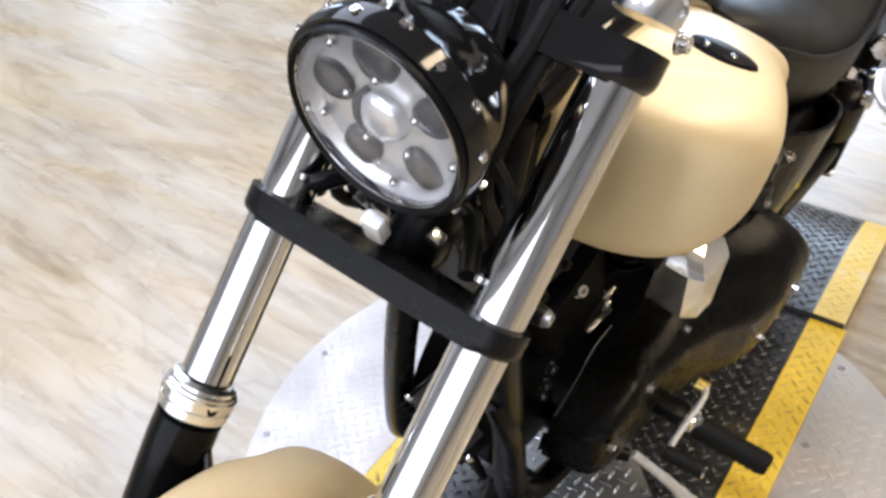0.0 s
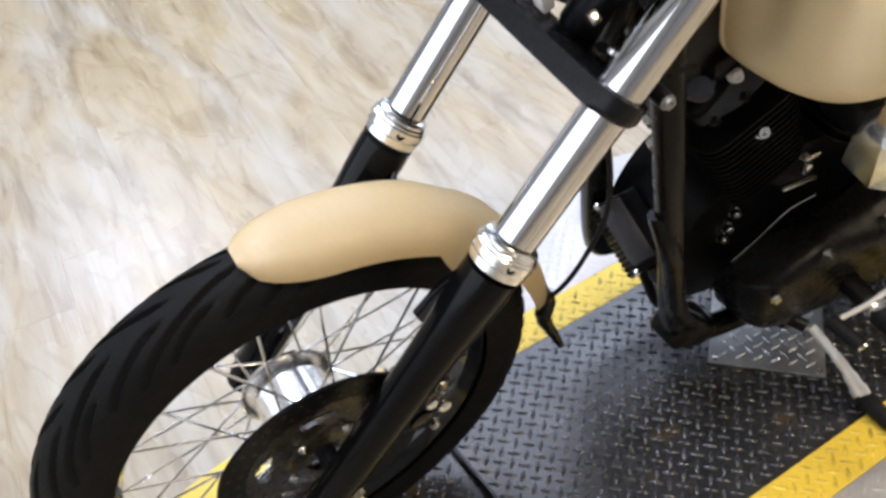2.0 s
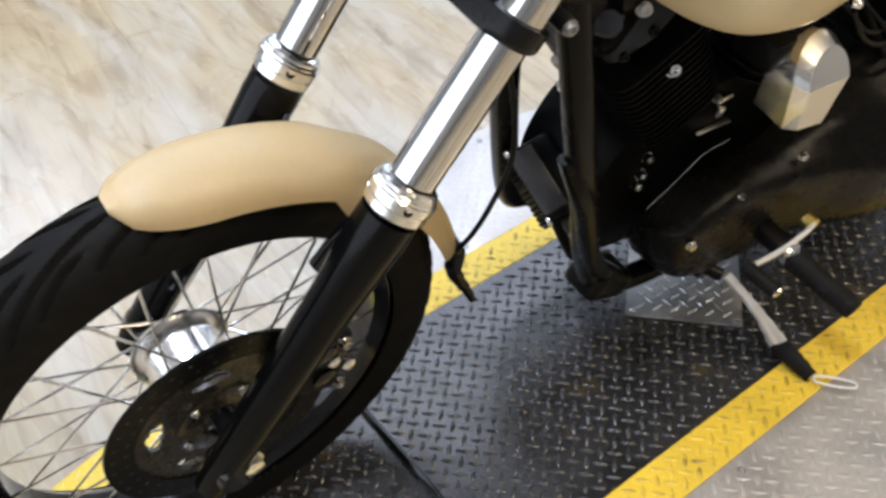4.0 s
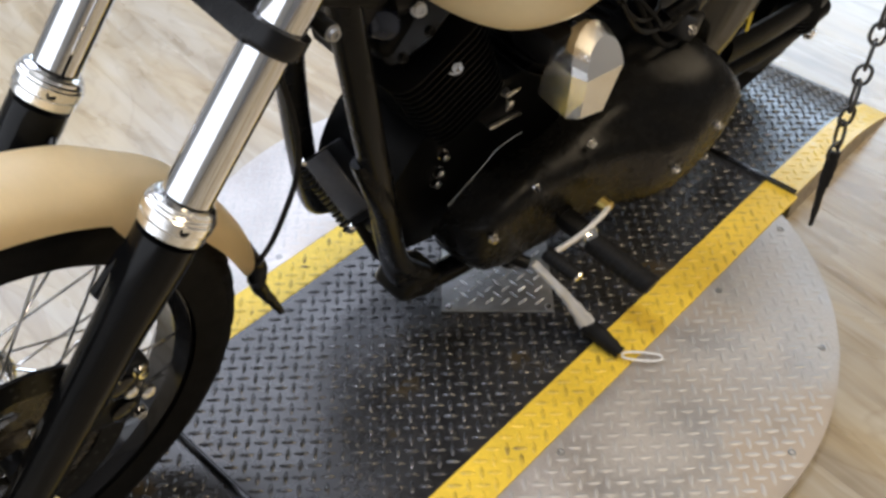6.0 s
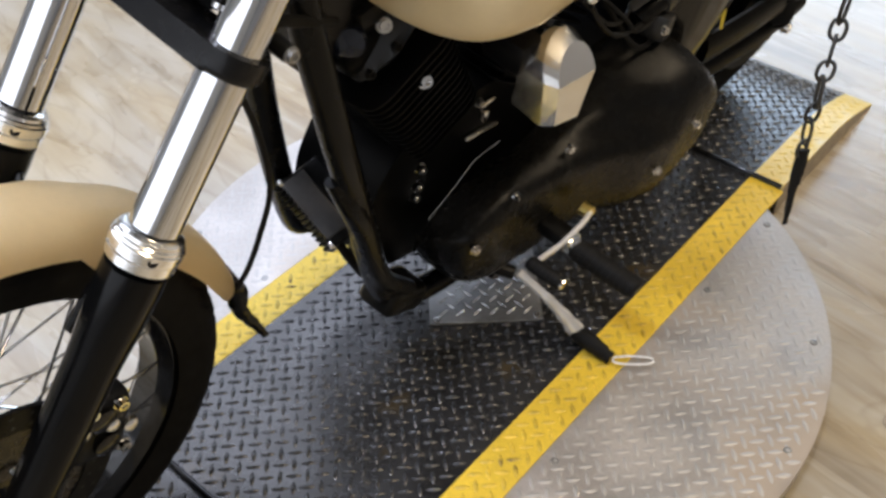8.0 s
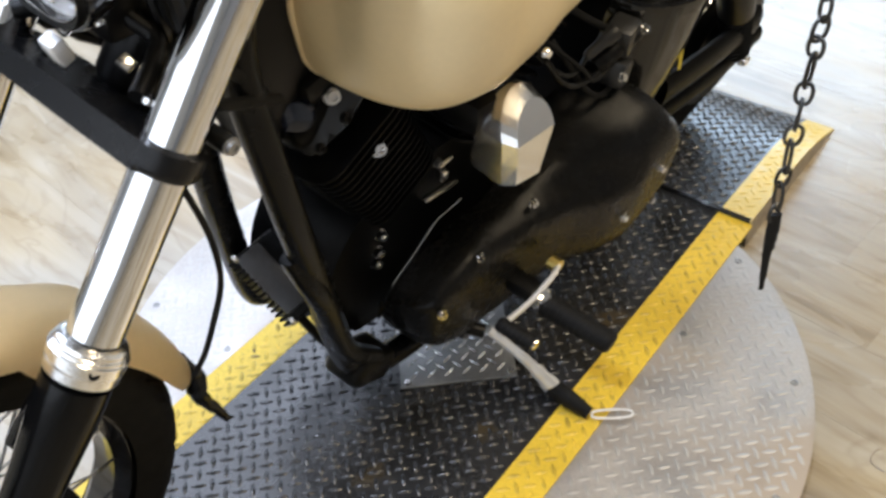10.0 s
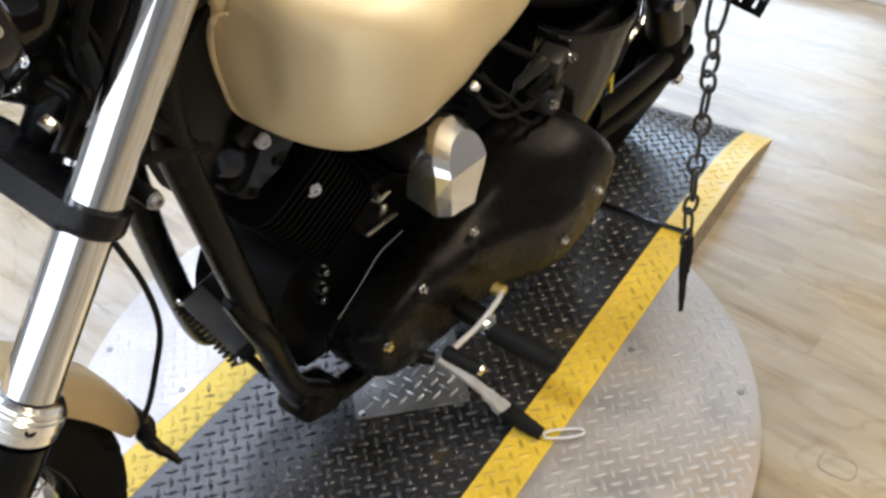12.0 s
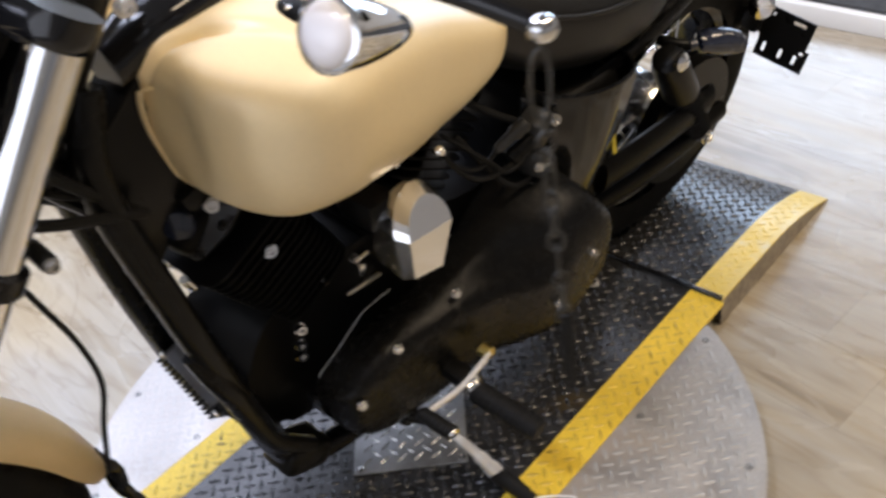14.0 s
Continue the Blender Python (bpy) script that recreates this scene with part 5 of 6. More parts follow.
part("exhaust_clamp", rod(B(), (-0.030, -0.478, 0.402), (-0.030, -0.452, 0.384), 0.006, 12), M_CHROME, bike, "bright clamp bolt ahead of the cylinder")
part("clamp_nut", hexbolt(B(), (-0.022, -0.440, 0.372), (1, -0.6, 0.3), 0.008, 0.010), M_CHROME_DULL, bike)
part("head_lug", rbox(B(), (0.062, -0.442, 0.634), (0.018, 0.026, 0.010), 0.004, pose(0, 0, 0, 20, 10, 0)), M_CHROME_DULL, bike, "bright cast lug on the cylinder head")

part("case_rib", hose(B(), [(0.097, -0.132, 0.396), (0.094, -0.100, 0.399), (0.091, -0.068, 0.402)], 0.0055, 10, 4, 0.5), M_BRIGHT, bike, "narrow bright casting rib")
for p, q in (((-0.032, -0.512, 0.520), (-0.026, -0.500, 0.496)), ((-0.040, -0.524, 0.562), (-0.036, -0.514, 0.548))):
    part("exhaust_flange", rod(B(), p, q, 0.0085, 14), M_CHROME, bike, "chrome flange seen past the downtube")

# -- primary cover --
def along(table, y):
    """A value read off a table of (y, value) in smooth steps."""
    for (y0, v0), (y1, v1) in zip(table, table[1:]):
        if y <= y1:
            t = max(0.0, (y - y0) / (y1 - y0))
            return v0 + (v1 - v0) * t
    return table[-1][1]


P_HIGH = [(-0.475, 0.320), (-0.465, 0.348), (-0.44, 0.374), (-0.40, 0.397), (-0.34, 0.420), (-0.27, 0.420), (-0.20, 0.424), (-0.12, 0.444), (-0.06, 0.480), (0.0, 0.505), (0.03, 0.500), (0.06, 0.468), (0.08, 0.41), (0.088, 0.365)]
P_LOW = [(-0.475, 0.305), (-0.465, 0.258), (-0.44, 0.218), (-0.40, 0.184), (-0.33, 0.158), (-0.26, 0.153), (-0.20, 0.166), (-0.15, 0.190), (-0.10, 0.192), (-0.06, 0.186), (-0.02, 0.184), (0.01, 0.198), (0.045, 0.250), (0.07, 0.295), (0.082, 0.33), (0.088, 0.352)]
P_OUT = [(-0.475, 0.160), (-0.44, 0.182), (-0.36, 0.188), (-0.28, 0.187), (-0.20, 0.196), (-0.14, 0.214), (-0.08, 0.245), (-0.03, 0.258), (0.05, 0.260), (0.088, 0.252)]
bm = B()
rows = []
for i in range(57):
    y = -0.475 + 0.563 * i / 56
    fold = y if y > -0.34 else -0.34 + (y + 0.34) * 0.72
    lo, hi, out = along(P_LOW, y), along(P_HIGH, y), along(P_OUT, y)
    end = min(1.0, (y + 0.475) / 0.03, (0.088 - y) / 0.025)
    end = math.sqrt(max(0.0, 1 - (1 - end) ** 2))
    row = []
    for j in range(27):
        s_ = -1 + 2 * j / 26
        z = (lo + hi) / 2 + (hi - lo) / 2 * s_
        edge = max(0.0, 1 - abs(s_) ** 4.5) ** 0.42
        ledge = 0.030 * min(1.0, max(0.0, (z - 0.375) / 0.03)) * min(1.0, max(0.0, (y + 0.33) / 0.05)) * min(1.0, max(0.0, (-0.035 - y) / 0.05))
        if s_ > 0:
            z -= 0.068 * (1 - edge) * min(1.0, max(0.0, (-0.08 - y) / 0.15))
        row.append(bm.verts.new((0.095 + (out - ledge - 0.095) * edge * (0.35 + 0.65 * end), fold, z)))
    rows.append(row)
for r0, r1 in zip(rows, rows[1:]):
    for j in range(26):
        bm.faces.new((r0[j], r0[j + 1], r1[j + 1], r1[j]))
bm.faces.new(rows[0])
bm.faces.new(rows[-1][::-1])
primary = part("primary_cover", bm, M_WRINKLE, bike, "long satin black primary drive cover")
for y, z, xo in ((-0.338, 0.392, 0.184), (-0.412, 0.326, 0.184), (-0.057, 0.318, 0.254), (0.017, 0.381, 0.258), (-0.206, 0.400, 0.172), (-0.087, 0.405, 0.172), (-0.125, 0.258, 0.205), (0.045, 0.285, 0.250)):
    part("cover_bolt", hexbolt(B(), (xo, y, z), (1, -0.12, 0.1), 0.0062, 0.008), M_CHROME, primary, "small bright cover bolt")
# thin bright edge line and casting rib
part("cover_rib", rbox(B(), (0.070, -0.292, 0.4145), (0.012, 0.070, 0.007), 0.003, pose(0, 0, 0, -4, 0, 0)), M_CHROME_DULL, primary, "narrow bright casting rib")
part("cover_seam", hose(B(), [(0.095, -0.412, 0.318), (0.090, -0.36, 0.345), (0.084, -0.316, 0.368), (0.082, -0.296, 0.372), (0.080, -0.25, 0.374)], 0.0010, 6, 6), M_CHROME_DULL, primary, "thin bright line along the cover's edge")

# -- shift lever, pegs, side stand --
part("shift_lever", hose(B(), [(0.238, -0.202, 0.300), (0.244, -0.225, 0.300), (0.244, -0.27, 0.283), (0.246, -0.32, 0.290), (0.252, -0.358, 0.306)], 0.0085, 10, 8, 0.55), M_BRIGHT, bike, "curved bright shift lever")
part("shift_pivot", lathe(B(), (0.222, -0.198, 0.298), (1, 0, 0), [(0, 0.012), (0.016, 0.012), (0.019, 0.008)], 18), M_BRASS, bike, "yellowed shift lever boss")
sp = part("shift_peg", rod(B(), (0.245, -0.357, 0.308), (0.305, -0.352, 0.306), 0.0115, 16), M_RUBBER, bike, "ribbed black rubber shift peg")
for k in range(7):
    c = Vector((0.252, -0.3565, 0.308)).lerp(Vector((0.301, -0.3525, 0.306)), k / 6)
    part("peg_rib", lathe(B(), c, (0.06, 0.005, -0.002), [(0, 0.0125), (0.003, 0.0125)], 14), M_RUBBER, sp)
part("peg_tip", lathe(B(), (0.304, -0.352, 0.306), (0.06, 0.005, -0.002), [(0, 0.0095), (0.004, 0.0085)], 14), M_CHROME, sp)
p0, p1 = Vector((0.255, -0.250, 0.268)), Vector((0.375, -0.242, 0.262))
peg = part("foot_peg", lathe(B(), p0, p1 - p0, [(0, 0.013), (0.004, 0.0185), (0.112, 0.0185), (0.116, 0.0178), (0.120, 0.015)], 24), M_RUBBER, bike, "worn black rubber foot peg")
for k in range(9):
    c = p0.lerp(p1, 0.10 + 0.095 * k)
    part("peg_rib", lathe(B(), c, p1 - p0, [(0, 0.0196), (0.005, 0.0196)], 22), M_RUBBER, peg)
part("peg_clevis", rbox(B(), p0 + Vector((-0.010, 0, 0.006)), (0.022, 0.030, 0.030), 0.006), M_CHROME_DULL, peg)
part("peg_bolt", hexbolt(B(), p0 + Vector((-0.002, -0.004, 0.016)), (0.2, -0.5, 0.8), 0.009, 0.006), M_CHROME, peg, "bright hexagonal peg bolt")
part("peg_bracket", rbox(B(), (0.215, -0.236, 0.258), (0.066, 0.036, 0.030), 0.010), M_SATIN, peg)

XF[0] = Matrix.Identity(4)
s0, s1, s2 = (from_world(p) for p in ((0.108, -0.288, 0.134), (0.216, -0.258, 0.034), (0.282, -0.255, 0.014)))
bm = B()
hose(bm, [s0, s0.lerp(s1, 0.5) + Vector((0.004, 0.004, 0)), s1], [0.0085, 0.0085, 0.010, 0.013, 0.016], 14, 8, 0.7)
stand = part("side_stand", bm, M_STAND, bike, "chrome side stand with black rubber foot")
part("stand_foot", hose(B(), [s1 - (s2 - s1) * 0.1, s1.lerp(s2, 0.5), s2], [0.0165, 0.0165, 0.015, 0.0125], 14, 6, 0.8), M_RUBBER, stand, "black rubber sleeve")
part("stand_spring", hose(B(), [from_world((0.03, -0.33, 0.15)), from_world((0.10, -0.29, 0.128))], 0.012, 10, 4), M_SATIN, stand)
# wire loop at the foot
wire = []
for k in range(28):
    a = k * math.tau / 28
    wire.append(Vector((0.313, -0.236, 0.016)) + Vector((0.74, 0.52, 0.06)).normalized() * 0.033 * math.cos(a) + Vector((-0.55, 0.80, 0.02)).normalized() * 0.0085 * math.copysign(abs(math.sin(a)) ** 0.6, math.sin(a)))
part("stand_loop", hose(B(), [from_world(p) for p in wire + wire[:1]], 0.0021, 8, 3), M_BRIGHT, stand, "thin bright wire loop")

XF[0] = SKEW
# -- rear: seat, side bucket, shocks, swingarm, wheel, fender --
keys = [(-0.10, 0.070, 0.74, 0.835, 0), (-0.06, 0.105, 0.70, 0.835, 0), (0.03, 0.140, 0.635, 0.815, 0), (0.14, 0.160, 0.600, 0.790, 0), (0.26, 0.155, 0.595, 0.795, 0), (0.36, 0.130, 0.61, 0.835, 0), (0.48, 0.105, 0.64, 0.86, 0), (0.62, 0.09, 0.66, 0.86, 0), (0.68, 0.06, 0.69, 0.83, 0)]
seat = part("seat", loft(B(), smooth_sections(keys, 5), 44, 2.6), M_LEATHER, bike, "black leather seat")
part("seat_piping", hose(B(), [(0.055, -0.095, 0.80), (0.108, -0.05, 0.79), (0.142, 0.04, 0.755), (0.160, 0.15, 0.735), (0.155, 0.26, 0.74), (0.128, 0.37, 0.76)], 0.004, 8, 6), M_LEATHER, seat)
# open black side bucket (oil tank shroud)
bm = B()
pts_t = [(0.100, 0.016), (0.145, 0.030), (0.174, 0.072), (0.184, 0.130), (0.172, 0.190), (0.140, 0.216), (0.10, 0.222)]
rows = []
for z, k in ((0.610, 1.0), (0.606, 1.012), (0.54, 0.985), (0.46, 0.93), (0.40, 0.86)):
    row = [bm.verts.new((0.06 + (x - 0.06) * k, 0.115 + (y - 0.115) * k - 0.10 * (0.60 - z), z + 0.016 - 0.10 * (y - 0.04))) for x, y in pts_t]
    rows.append(row)
for r0, r1 in zip(rows, rows[1:]):
    for j in range(len(pts_t) - 1):
        bm.faces.new((r0[j], r0[j + 1], r1[j + 1], r1[j]))
bmesh.ops.subdivide_edges(bm, edges=bm.edges[:], cuts=2, use_grid_fill=True, smooth=0.8)
bmesh.ops.solidify(bm, geom=bm.faces[:], thickness=0.004)
bucket = part("side_shroud", bm, M_SHROUD, bike, "gloss black open-topped side shroud")
part("shroud_rim", hose(B(), [(0.06 + (x - 0.06) * 1.012, 0.115 + (y - 0.115) * 1.012, 0.627 - 0.10 * (y - 0.04)) for x, y in pts_t], 0.0036, 8, 6), M_TUBE, bucket, "rolled glossy rim")
part("shroud_bolt", lathe(B(), (0.142, 0.040, 0.609), (1, -0.4, 0.3), [(0, 0.006), (0.004, 0.006), (0.006, 0.004)], 12), M_CHROME, bucket)
part("oil_tank", rbox(B(), (0.05, 0.12, 0.50), (0.20, 0.18, 0.20), 0.03, None, 3), M_SATIN, bike)
part("shroud_label", rbox(B(), (0.1720, 0.165, 0.485), (0.0015, 0.006, 0.07), 0, pose(0, 0, 0, 12, 0, -20)), M_YTAG, bucket, "narrow upright yellow strip")
# hoses and wiring between engine and shroud
for pts, r in (([(0.10, -0.16, 0.64), (0.145, -0.11, 0.585), (0.150, -0.07, 0.545), (0.150, -0.02, 0.56), (0.13, 0.03, 0.60)], 0.0035),
               ([(0.10, -0.13, 0.62), (0.150, -0.08, 0.53), (0.155, -0.03, 0.505), (0.14, 0.02, 0.52)], 0.0045),
               ([(0.08, -0.10, 0.66), (0.12, -0.05, 0.62), (0.14, 0.01, 0.58)], 0.0055)):
    part("hose", hose(B(), pts, r, 10, 8), M_RUBBER, bike)
part("solenoid", rod(B(), (0.135, -0.05, 0.550), (0.150, 0.02, 0.590), 0.015, 18), M_SATIN, bike)
part("solenoid_cap", lathe(B(), (0.152, 0.022, 0.592), (0.2, 0.8, 0.4), [(0, 0.012), (0.006, 0.010), (0.008, 0.004)], 14), M_CHROME_DULL, bike)
for p in ((0.160, 0.010, 0.470), (0.165, -0.002, 0.445), (0.170, 0.04, 0.452), (0.150, -0.015, 0.485)):
    part("bracket_bolt", hexbolt(B(), p, (1, 0, 0.3), 0.006, 0.008), M_CHROME, bike)
part("connector", lathe(B(), (0.132, -0.080, 0.580), (0.01, 0.060, 0.030), [(0, 0.004), (0.006, 0.008), (0.034, 0.009), (0.038, 0.012), (0.060, 0.012), (0.062, 0.008)], 18), M_CASTING, bike, "grey-black wiring connector")
part("connector_lead", hose(B(), [(0.120, -0.195, 0.640), (0.138, -0.165, 0.605), (0.143, -0.139, 0.586), (0.142, -0.110, 0.580), (0.133, -0.078, 0.582)], 0.0034, 8, 8), M_SATIN, bike, "looped black wire")
part("connector_lead", hose(B(), [(0.130, -0.185, 0.630), (0.146, -0.155, 0.585), (0.150, -0.115, 0.560), (0.148, -0.060, 0.552)], 0.0042, 8, 8), M_SATIN, bike, "looped black wire")
part("relay", rbox(B(), (0.140, 0.000, 0.585), (0.040, 0.040, 0.052), 0.006, pose(0, 0, 0, 12, 0, 10)), M_CASTING, bike, "small grey-black relay box")
part("relay", rbox(B(), (0.148, -0.006, 0.528), (0.040, 0.034, 0.044), 0.006, pose(0, 0, 0, -8, 0, 14)), M_CASTING, bike, "small grey-black relay box")
part("relay_bolt", hexbolt(B(), (0.164, 0.010, 0.604), (1, 0, 0.5), 0.007, 0.008), M_CHROME, bike, "bright bolt")
part("relay_bolt", hexbolt(B(), (0.168, -0.026, 0.537), (1, 0, 0.4), 0.006, 0.008), M_CHROME, bike, "bright bolt")
part("gearbox", rbox(B(), (0.03, 0.09, 0.36), (0.22, 0.24, 0.16), 0.03, None, 3), M_SATIN, bike)

REAR = Vector((0.0, 0.490, 0.318))
bm = B()
prof = [(-0.065, 0.222), (-0.055, 0.205), (0.055, 0.205), (0.065, 0.222), (0.05, 0.215), (-0.05, 0.215)]
lathe(bm, REAR, (1, 0, 0), prof + prof[:1], 64, caps=False)
rear_wheel = part("rear_wheel", bm, M_BLACK, bike, "black rear wheel with wide tyre")
part("tyre", tyre(REAR, 0.316, 0.086, 0.215, False, 96, 28), M_TYRE, rear_wheel)
part("hub", lathe(B(), REAR - Vector((0.07, 0, 0)), (1, 0, 0), [(0, 0.05), (0.02, 0.06), (0.12, 0.06), (0.14, 0.05)], 32), M_CHROME_DULL, rear_wheel)
for i in range(20):
    a = i * math.tau / 20
    part("spoke", rod(B(), REAR + Vector((0.05 if i % 2 else -0.05, -math.cos(a + 0.4) * 0.055, math.sin(a + 0.4) * 0.055)), REAR + Vector((0.0, -math.cos(a) * 0.208, math.sin(a) * 0.208)), 0.0024, 6), M_CHROME_DULL, rear_wheel)
part("pulley", lathe(B(), REAR + Vector((0.10, 0, 0)), (1, 0, 0), [(0, 0.09), (0, 0.135), (0.028, 0.135), (0.028, 0.09)], 48), M_SATIN, rear_wheel)
bm = B()
rows = []
for i in range(41):
    ang = radians(-62 + 146 * i / 40)
    row = []
    for j in range(15):
        b = math.pi * j / 14
        cx = 0.104 * math.copysign(abs(math.cos(b)) ** 0.55, math.cos(b))
        rr = 0.352 - 0.075 * (1 - math.sin(b) ** 0.6)
        row.append(bm.verts.new(REAR + Vector((cx, math.sin(ang) * rr, math.cos(ang) * rr))))
    rows.append(row)
for r0, r1 in zip(rows, rows[1:]):
    for j in range(14):
        bm.faces.new((r0[j], r0[j + 1], r1[j + 1], r1[j]))
bmesh.ops.solidify(bm, geom=bm.faces[:], thickness=0.003)
part("rear_fender", bm, M_BLACK, bike, "gloss black rear fender")
for s in (1, -1):
    part("fender_strut", hose(B(), [(s * 0.125, 0.15, 0.585), (s * 0.130, 0.28, 0.600), (s * 0.128, 0.42, 0.640), (s * 0.122, 0.60, 0.665)], 0.016, 10, 6, 0.5), M_SATIN, bike, "satin black fender strut")
    part("swingarm", hose(B(), [(s * 0.13, 0.10, 0.30), (s * 0.145, 0.30, 0.295), (s * 0.150, 0.46, 0.300), (s * 0.148, 0.57, 0.315)], 0.026, 14, 6, 0.6), M_FIN, bike, "black swingarm")
    t0, b0 = Vector((s * 0.168, 0.292, 0.582)), Vector((s * 0.150, 0.496, 0.300))
    ax = b0 - t0
    L = ax.length
    shock = part("shock_absorber", lathe(B(), t0, ax, [(0, 0.014), (0.008, 0.026), (0.03, 0.031), (L * 0.40, 0.032), (L * 0.41, 0.025), (L * 0.95, 0.025), (L * 0.97, 0.020), (L, 0.014)], 28), M_SATIN, bike, "black shrouded shock absorber")
    for k in range(10):
        part("spring_coil", lathe(B(), t0 + ax * (0.43 + 0.050 * k), ax, [(0, 0.024), (0.005, 0.030), (0.010, 0.024)], 24), M_SATIN, shock)
    part("shock_bolt", hexbolt(B(), b0 + Vector((s * 0.018, 0, 0)), (s, 0, 0), 0.012, 0.012), M_CHROME_DULL, shock)
    part("shock_bolt", lathe(B(), t0 + Vector((s * 0.022, 0, 0)), (s, 0, 0.2), [(0, 0.016), (0.008, 0.016), (0.014, 0.010), (0.016, 0.002)], 20), M_CHROME, shock, "domed chrome shock bolt")
part("belt_guard", hose(B(), [(0.155, 0.17, 0.385), (0.165, 0.32, 0.395), (0.165, 0.47, 0.40)], 0.040, 12, 6, 0.4), M_FIN, bike, "black belt guard")
part("guard_label", rbox(B(), (0.168, 0.16, 0.285), (0.002, 0.035, 0.030), 0, pose(0, 0, 0, 30, 0, 0)), M_YTAG, bike, "yellow warning label")
# smoked rear turn signal
sg = Vector((0.150, 0.392, 0.548))
rs = part("rear_signal", hose(B(), [sg, sg + Vector((0.020, 0.028, 0.004)), sg + Vector((0.042, 0.058, 0.000)), sg + Vector((0.056, 0.080, -0.014))], [0.010, 0.020, 0.0235, 0.0245, 0.0240, 0.0225, 0.019, 0.012], 20, 8), M_SMOKE, bike, "dark smoked bullet rear signal")
part("signal_stalk", rod(B(), sg, sg + Vector((-0.05, -0.02, 0.0)), 0.010, 12), M_SATIN, rs)

XF[0] = Matrix.Identity(4)
# side-mounted plate bracket
LP_Y = 0.700
def slotted(bm, x0, x1, z0, z1, slots, y, t=0.003):
    """A thin upright plate with long slots cut through."""
    xs = sorted({x0, x1, *[a for s in slots for a in (s[0], s[1])]})
    zs = sorted({z0, z1, *[a for s in slots for a in (s[2], s[3])]})
    for a, b in zip(xs, xs[1:]):
        for c, d in zip(zs, zs[1:]):
            mx, mz = (a + b) / 2, (c + d) / 2
            if not any(s[0] < mx < s[1] and s[2] < mz < s[3] for s in slots):
                rbox(bm, (mx, y, mz), (b - a, t, d - c), 0)
    bmesh.ops.remove_doubles(bm, verts=bm.verts, dist=1e-5)
    return bm

bm = slotted(B(), -0.060, 0.060, -0.024, 0.040, [(-0.045, -0.020, 0.022, 0.030), (0.018, 0.043, 0.022, 0.030), (-0.055, -0.045, -0.016, -0.008)], 0)
slotted(bm, -0.035, 0.068, -0.075, -0.024, [(-0.023, -0.016, -0.062, -0.040), (0.012, 0.019, -0.062, -0.040), (0.042, 0.049, -0.062, -0.040), (0.050, 0.058, -0.036, -0.028)], 0.002)
bmesh.ops.transform(bm, matrix=Matrix.Translation((0.278, LP_Y, 0.450)) @ pose(0, 0, 0, 0, 7, 4), verts=bm.verts)
lic = part("plate_bracket", bm, M_SATIN, bike, "black slotted licence plate bracket", smooth=False)
part("bracket_arm", hose(B(), [(0.12, 0.64, 0.34), (0.16, 0.69, 0.40), (0.205, 0.70, 0.455), (0.23, 0.70, 0.46)], 0.018, 12, 6, 0.6), M_SATIN, lic)
part("lamp_housing", rbox(B(), (0.222, 0.693, 0.462), (0.040, 0.030, 0.058), 0.008, pose(0, 0, 0, 0, 8, 0)), M_SATIN, lic)
part("bracket_lamp", lathe(B(), (0.235, 0.685, 0.502), (0.3, -1, 0.1), [(0, 0.01), (0.006, 0.022), (0.028, 0.026), (0.034, 0.022), (0.036, 0.004)], 24), M_CHROME, lic, "small chrome plate lamp")

# -- chain hanging from the clutch lever --
chain = thing("hanging_chain", "dark steel chain with leather tips hanging from the clutch lever", "chain")
top_p, low_p = Vector((0.548, -0.476, 0.985)), Vector((0.545, -0.466, 0.715))
links = ((0.028, 0.0070), (0.011, 0.0062), (0.010, 0.0072), (0.009, 0.0065), (0.015, 0.0055), (0.010, 0.0062), (0.014, 0.0052), (0.010, 0.0066), (0.016, 0.0055), (0.010, 0.0060), (0.014, 0.0050), (0.009, 0.0060))
run, span = 0.0, sum(2 * q[0] - 0.003 for q in links)
for k, (hl, hr) in enumerate(links):
    c = top_p.lerp(low_p, (run + hl) / span)
    run += 2 * hl - 0.003
    turn = pose(0, 0, 0, 0, (-1) ** k * 4, 40 + (90 if k % 2 else 0) + k * 11)
    ring = []
    for j in range(20):
        a = j * math.tau / 20
        ring.append(c + turn @ Vector((hr * math.sin(a), 0, hl * math.copysign(abs(math.cos(a)) ** 0.75, math.cos(a)))))
    part("chain_link", hose(B(), ring + ring[:1], 0.0017, 8, 2), M_CHAIN, chain)
part("leather_tip", hose(B(), [low_p + Vector((0, 0, 0.004)), low_p.lerp(Vector((0.551, -0.469, 0.632)), 0.4), Vector((0.551, -0.469, 0.632))], [0.005, 0.0055, 0.005, 0.004, 0.0028], 8, 6, 0.5), M_RUBBER, chain, "tapered black leather tip")
part("leather_tip", hose(B(), [low_p + Vector((0.003, 0.002, 0.004)), Vector((0.549, -0.465, 0.700)), Vector((0.551, -0.466, 0.680))], [0.0045, 0.005, 0.004, 0.0025], 8, 6, 0.5), M_RUBBER, chain, "tapered black leather tip")

# ---- wheel of a parked machine on the open floor ----
WA = Vector((0.84, -0.55, 0)).normalized()
wheel = thing("wheel", "black tyred motorcycle wheel standing on the laminate floor", "wheel", pose(-2.83, -0.79, FLOOR_Z))
WC = Vector((0, 0, 0.300))
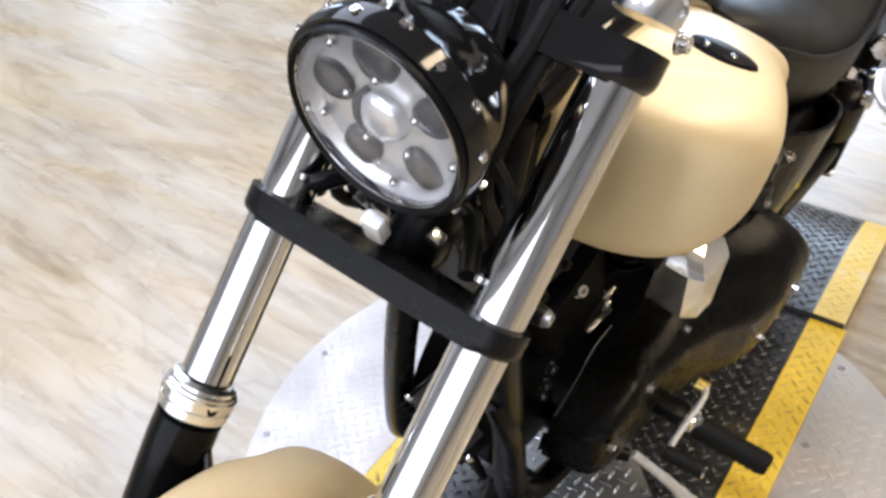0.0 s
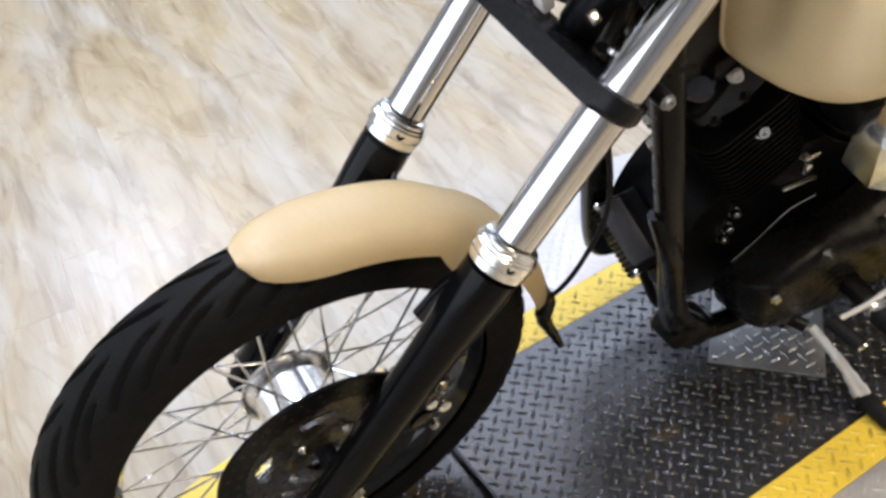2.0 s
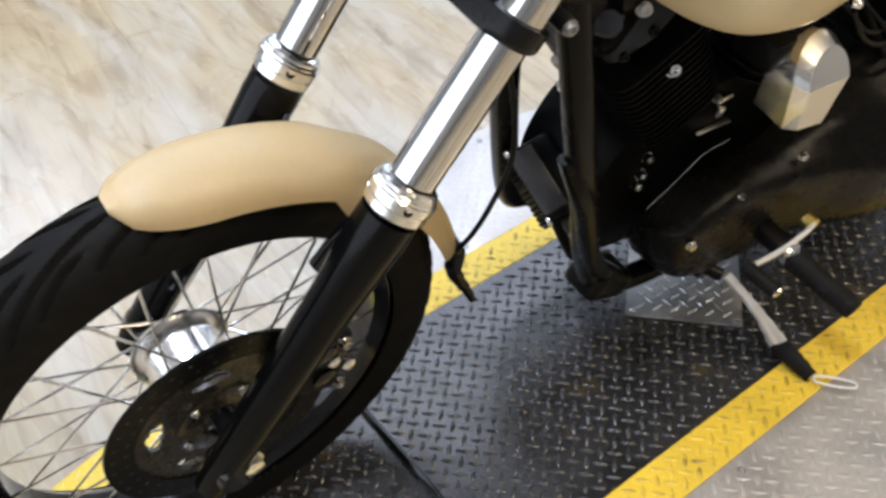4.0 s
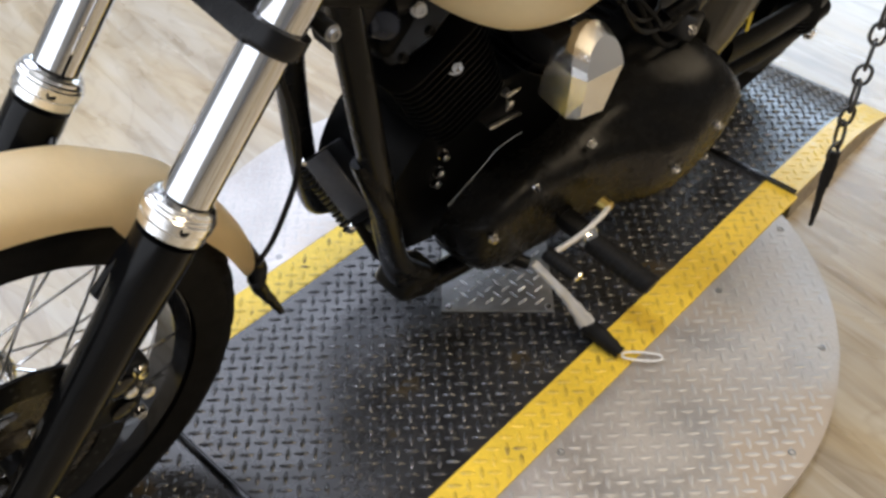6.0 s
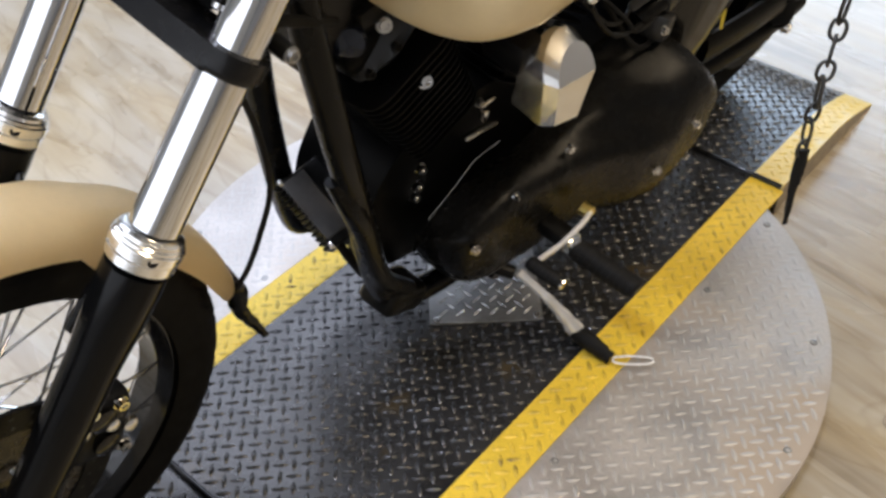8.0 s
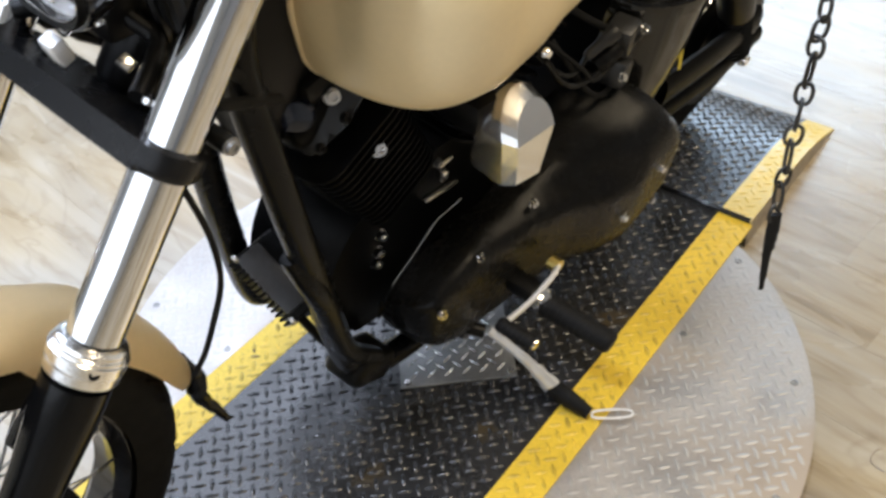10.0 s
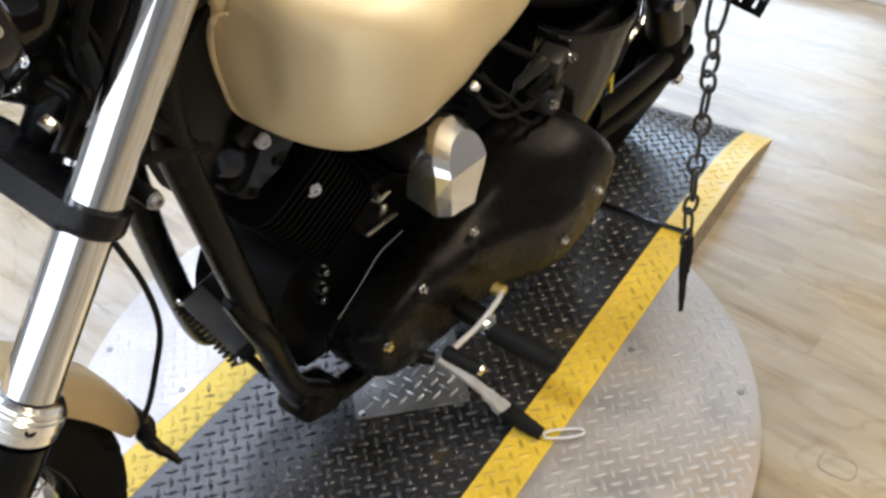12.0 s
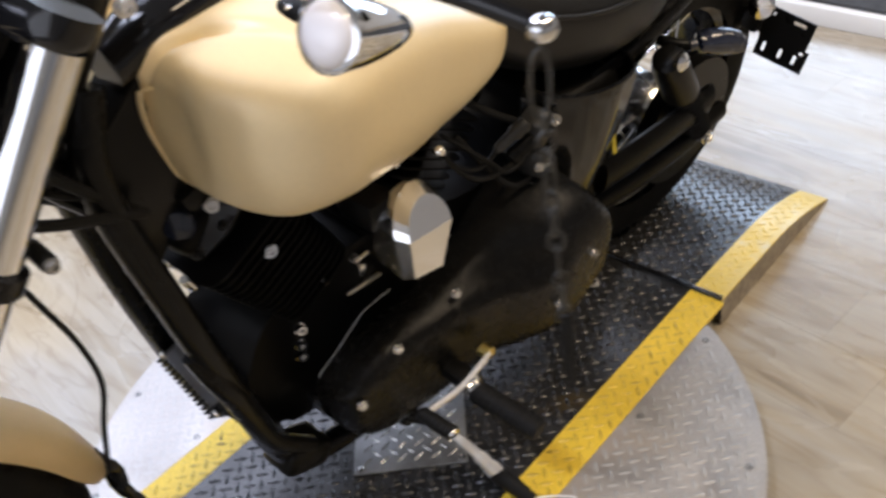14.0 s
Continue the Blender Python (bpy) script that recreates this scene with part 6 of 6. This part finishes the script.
part("tyre", lathe(B(), WC - WA * 0.065, WA, [(0.012, 0.20), (0.0, 0.235), (0.008, 0.268), (0.032, 0.291), (0.065, 0.300), (0.098, 0.291), (0.122, 0.268), (0.13, 0.235), (0.118, 0.20)], 72, False), M_TYRE, wheel, "black rubber tyre")
part("rim", lathe(B(), WC - WA * 0.05, WA, [(0, 0.205), (0.02, 0.185), (0.08, 0.185), (0.10, 0.205)], 56, False), M_BLACK, wheel)
part("hub", lathe(B(), WC - WA * 0.06, WA, [(0, 0.03), (0.01, 0.05), (0.11, 0.05), (0.12, 0.03)], 28), M_SATIN, wheel)
wu = WA.cross(Vector((0, 0, 1))).normalized()
for k in range(10):
    a = k * math.tau / 10
    d = wu * math.cos(a) + Vector((0, 0, 1)) * math.sin(a)
    part("spoke", rod(B(), WC + d * 0.045, WC + d * 0.188, 0.010, 10), M_BLACK, wheel)

# ---- floor boards ----
BOARD_L, BOARD_W, BOARD_TURN = 1.22, 0.182, radians(-6)
bm = B()
rbox(bm, (0, 0, -0.005), (BOARD_L - 0.0002, BOARD_W - 0.0002, 0.0098), 0.0002, seg=1)
board_mesh = bpy.data.meshes.new("plank")
bm.to_mesh(board_mesh)
bm.free()
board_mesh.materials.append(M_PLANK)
random.seed(11)
cb, sb = math.cos(BOARD_TURN), math.sin(BOARD_TURN)


def board_at(a, b):
    return Vector((a * cb - b * sb, a * sb + b * cb, FLOOR_Z))


shifts = {j: random.uniform(0, BOARD_L) for j in range(-46, 46)}


def near_board(p):
    return -4.2 < p.x < 2.6 and -2.9 < p.y < 2.2


for j in range(-46, 46):
    for i in range(-11, 8):
        p = board_at(i * BOARD_L + shifts[j], j * BOARD_W)
        if near_board(p):
            ob = new("plank", board_mesh)
            ob.parent = floor
            ob.matrix_world = Matrix.Translation(p) @ pose(0, 0, 0, 0, 0, math.degrees(BOARD_TURN))
verts, faces = [], []
for j in range(-46, 46):
    for i in range(-11, 8):
        p = board_at(i * BOARD_L + shifts[j], j * BOARD_W)
        if not near_board(p) and X_W - 1 < p.x < X_E + 1 and Y_S - 1 < p.y < WALL_N + 0.3:
            b = len(verts)
            for sx, sy in ((-1, -1), (1, -1), (1, 1), (-1, 1)):
                q = Vector((sx * (BOARD_L / 2 - 0.001), sy * (BOARD_W / 2 - 0.001), 0))
                verts.append((p.x + q.x * cb - q.y * sb, p.y + q.x * sb + q.y * cb, FLOOR_Z - 0.0004))
            faces.append((b, b + 1, b + 2, b + 3))
me = bpy.data.meshes.new("far_planks")
me.from_pydata(verts, [], faces)
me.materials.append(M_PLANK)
far = new("far_planks", me)
far.parent = floor
tagged(far, "oak laminate boards farther off", kind="stuff")

# marks left on the laminate
ring = [Vector((0.703, -0.003, FLOOR_Z + 0.0004)) + Vector((0.030 * math.copysign(abs(math.cos(k * math.tau / 24)) ** 0.6, math.cos(k * math.tau / 24)), 0.022 * math.copysign(abs(math.sin(k * math.tau / 24)) ** 0.7, math.sin(k * math.tau / 24)), 0)) for k in range(24)]
part("ring_mark", hose(B(), ring + ring[:1], 0.0012, 6, 2), M_SKIRT, floor, "faint dark ring mark")
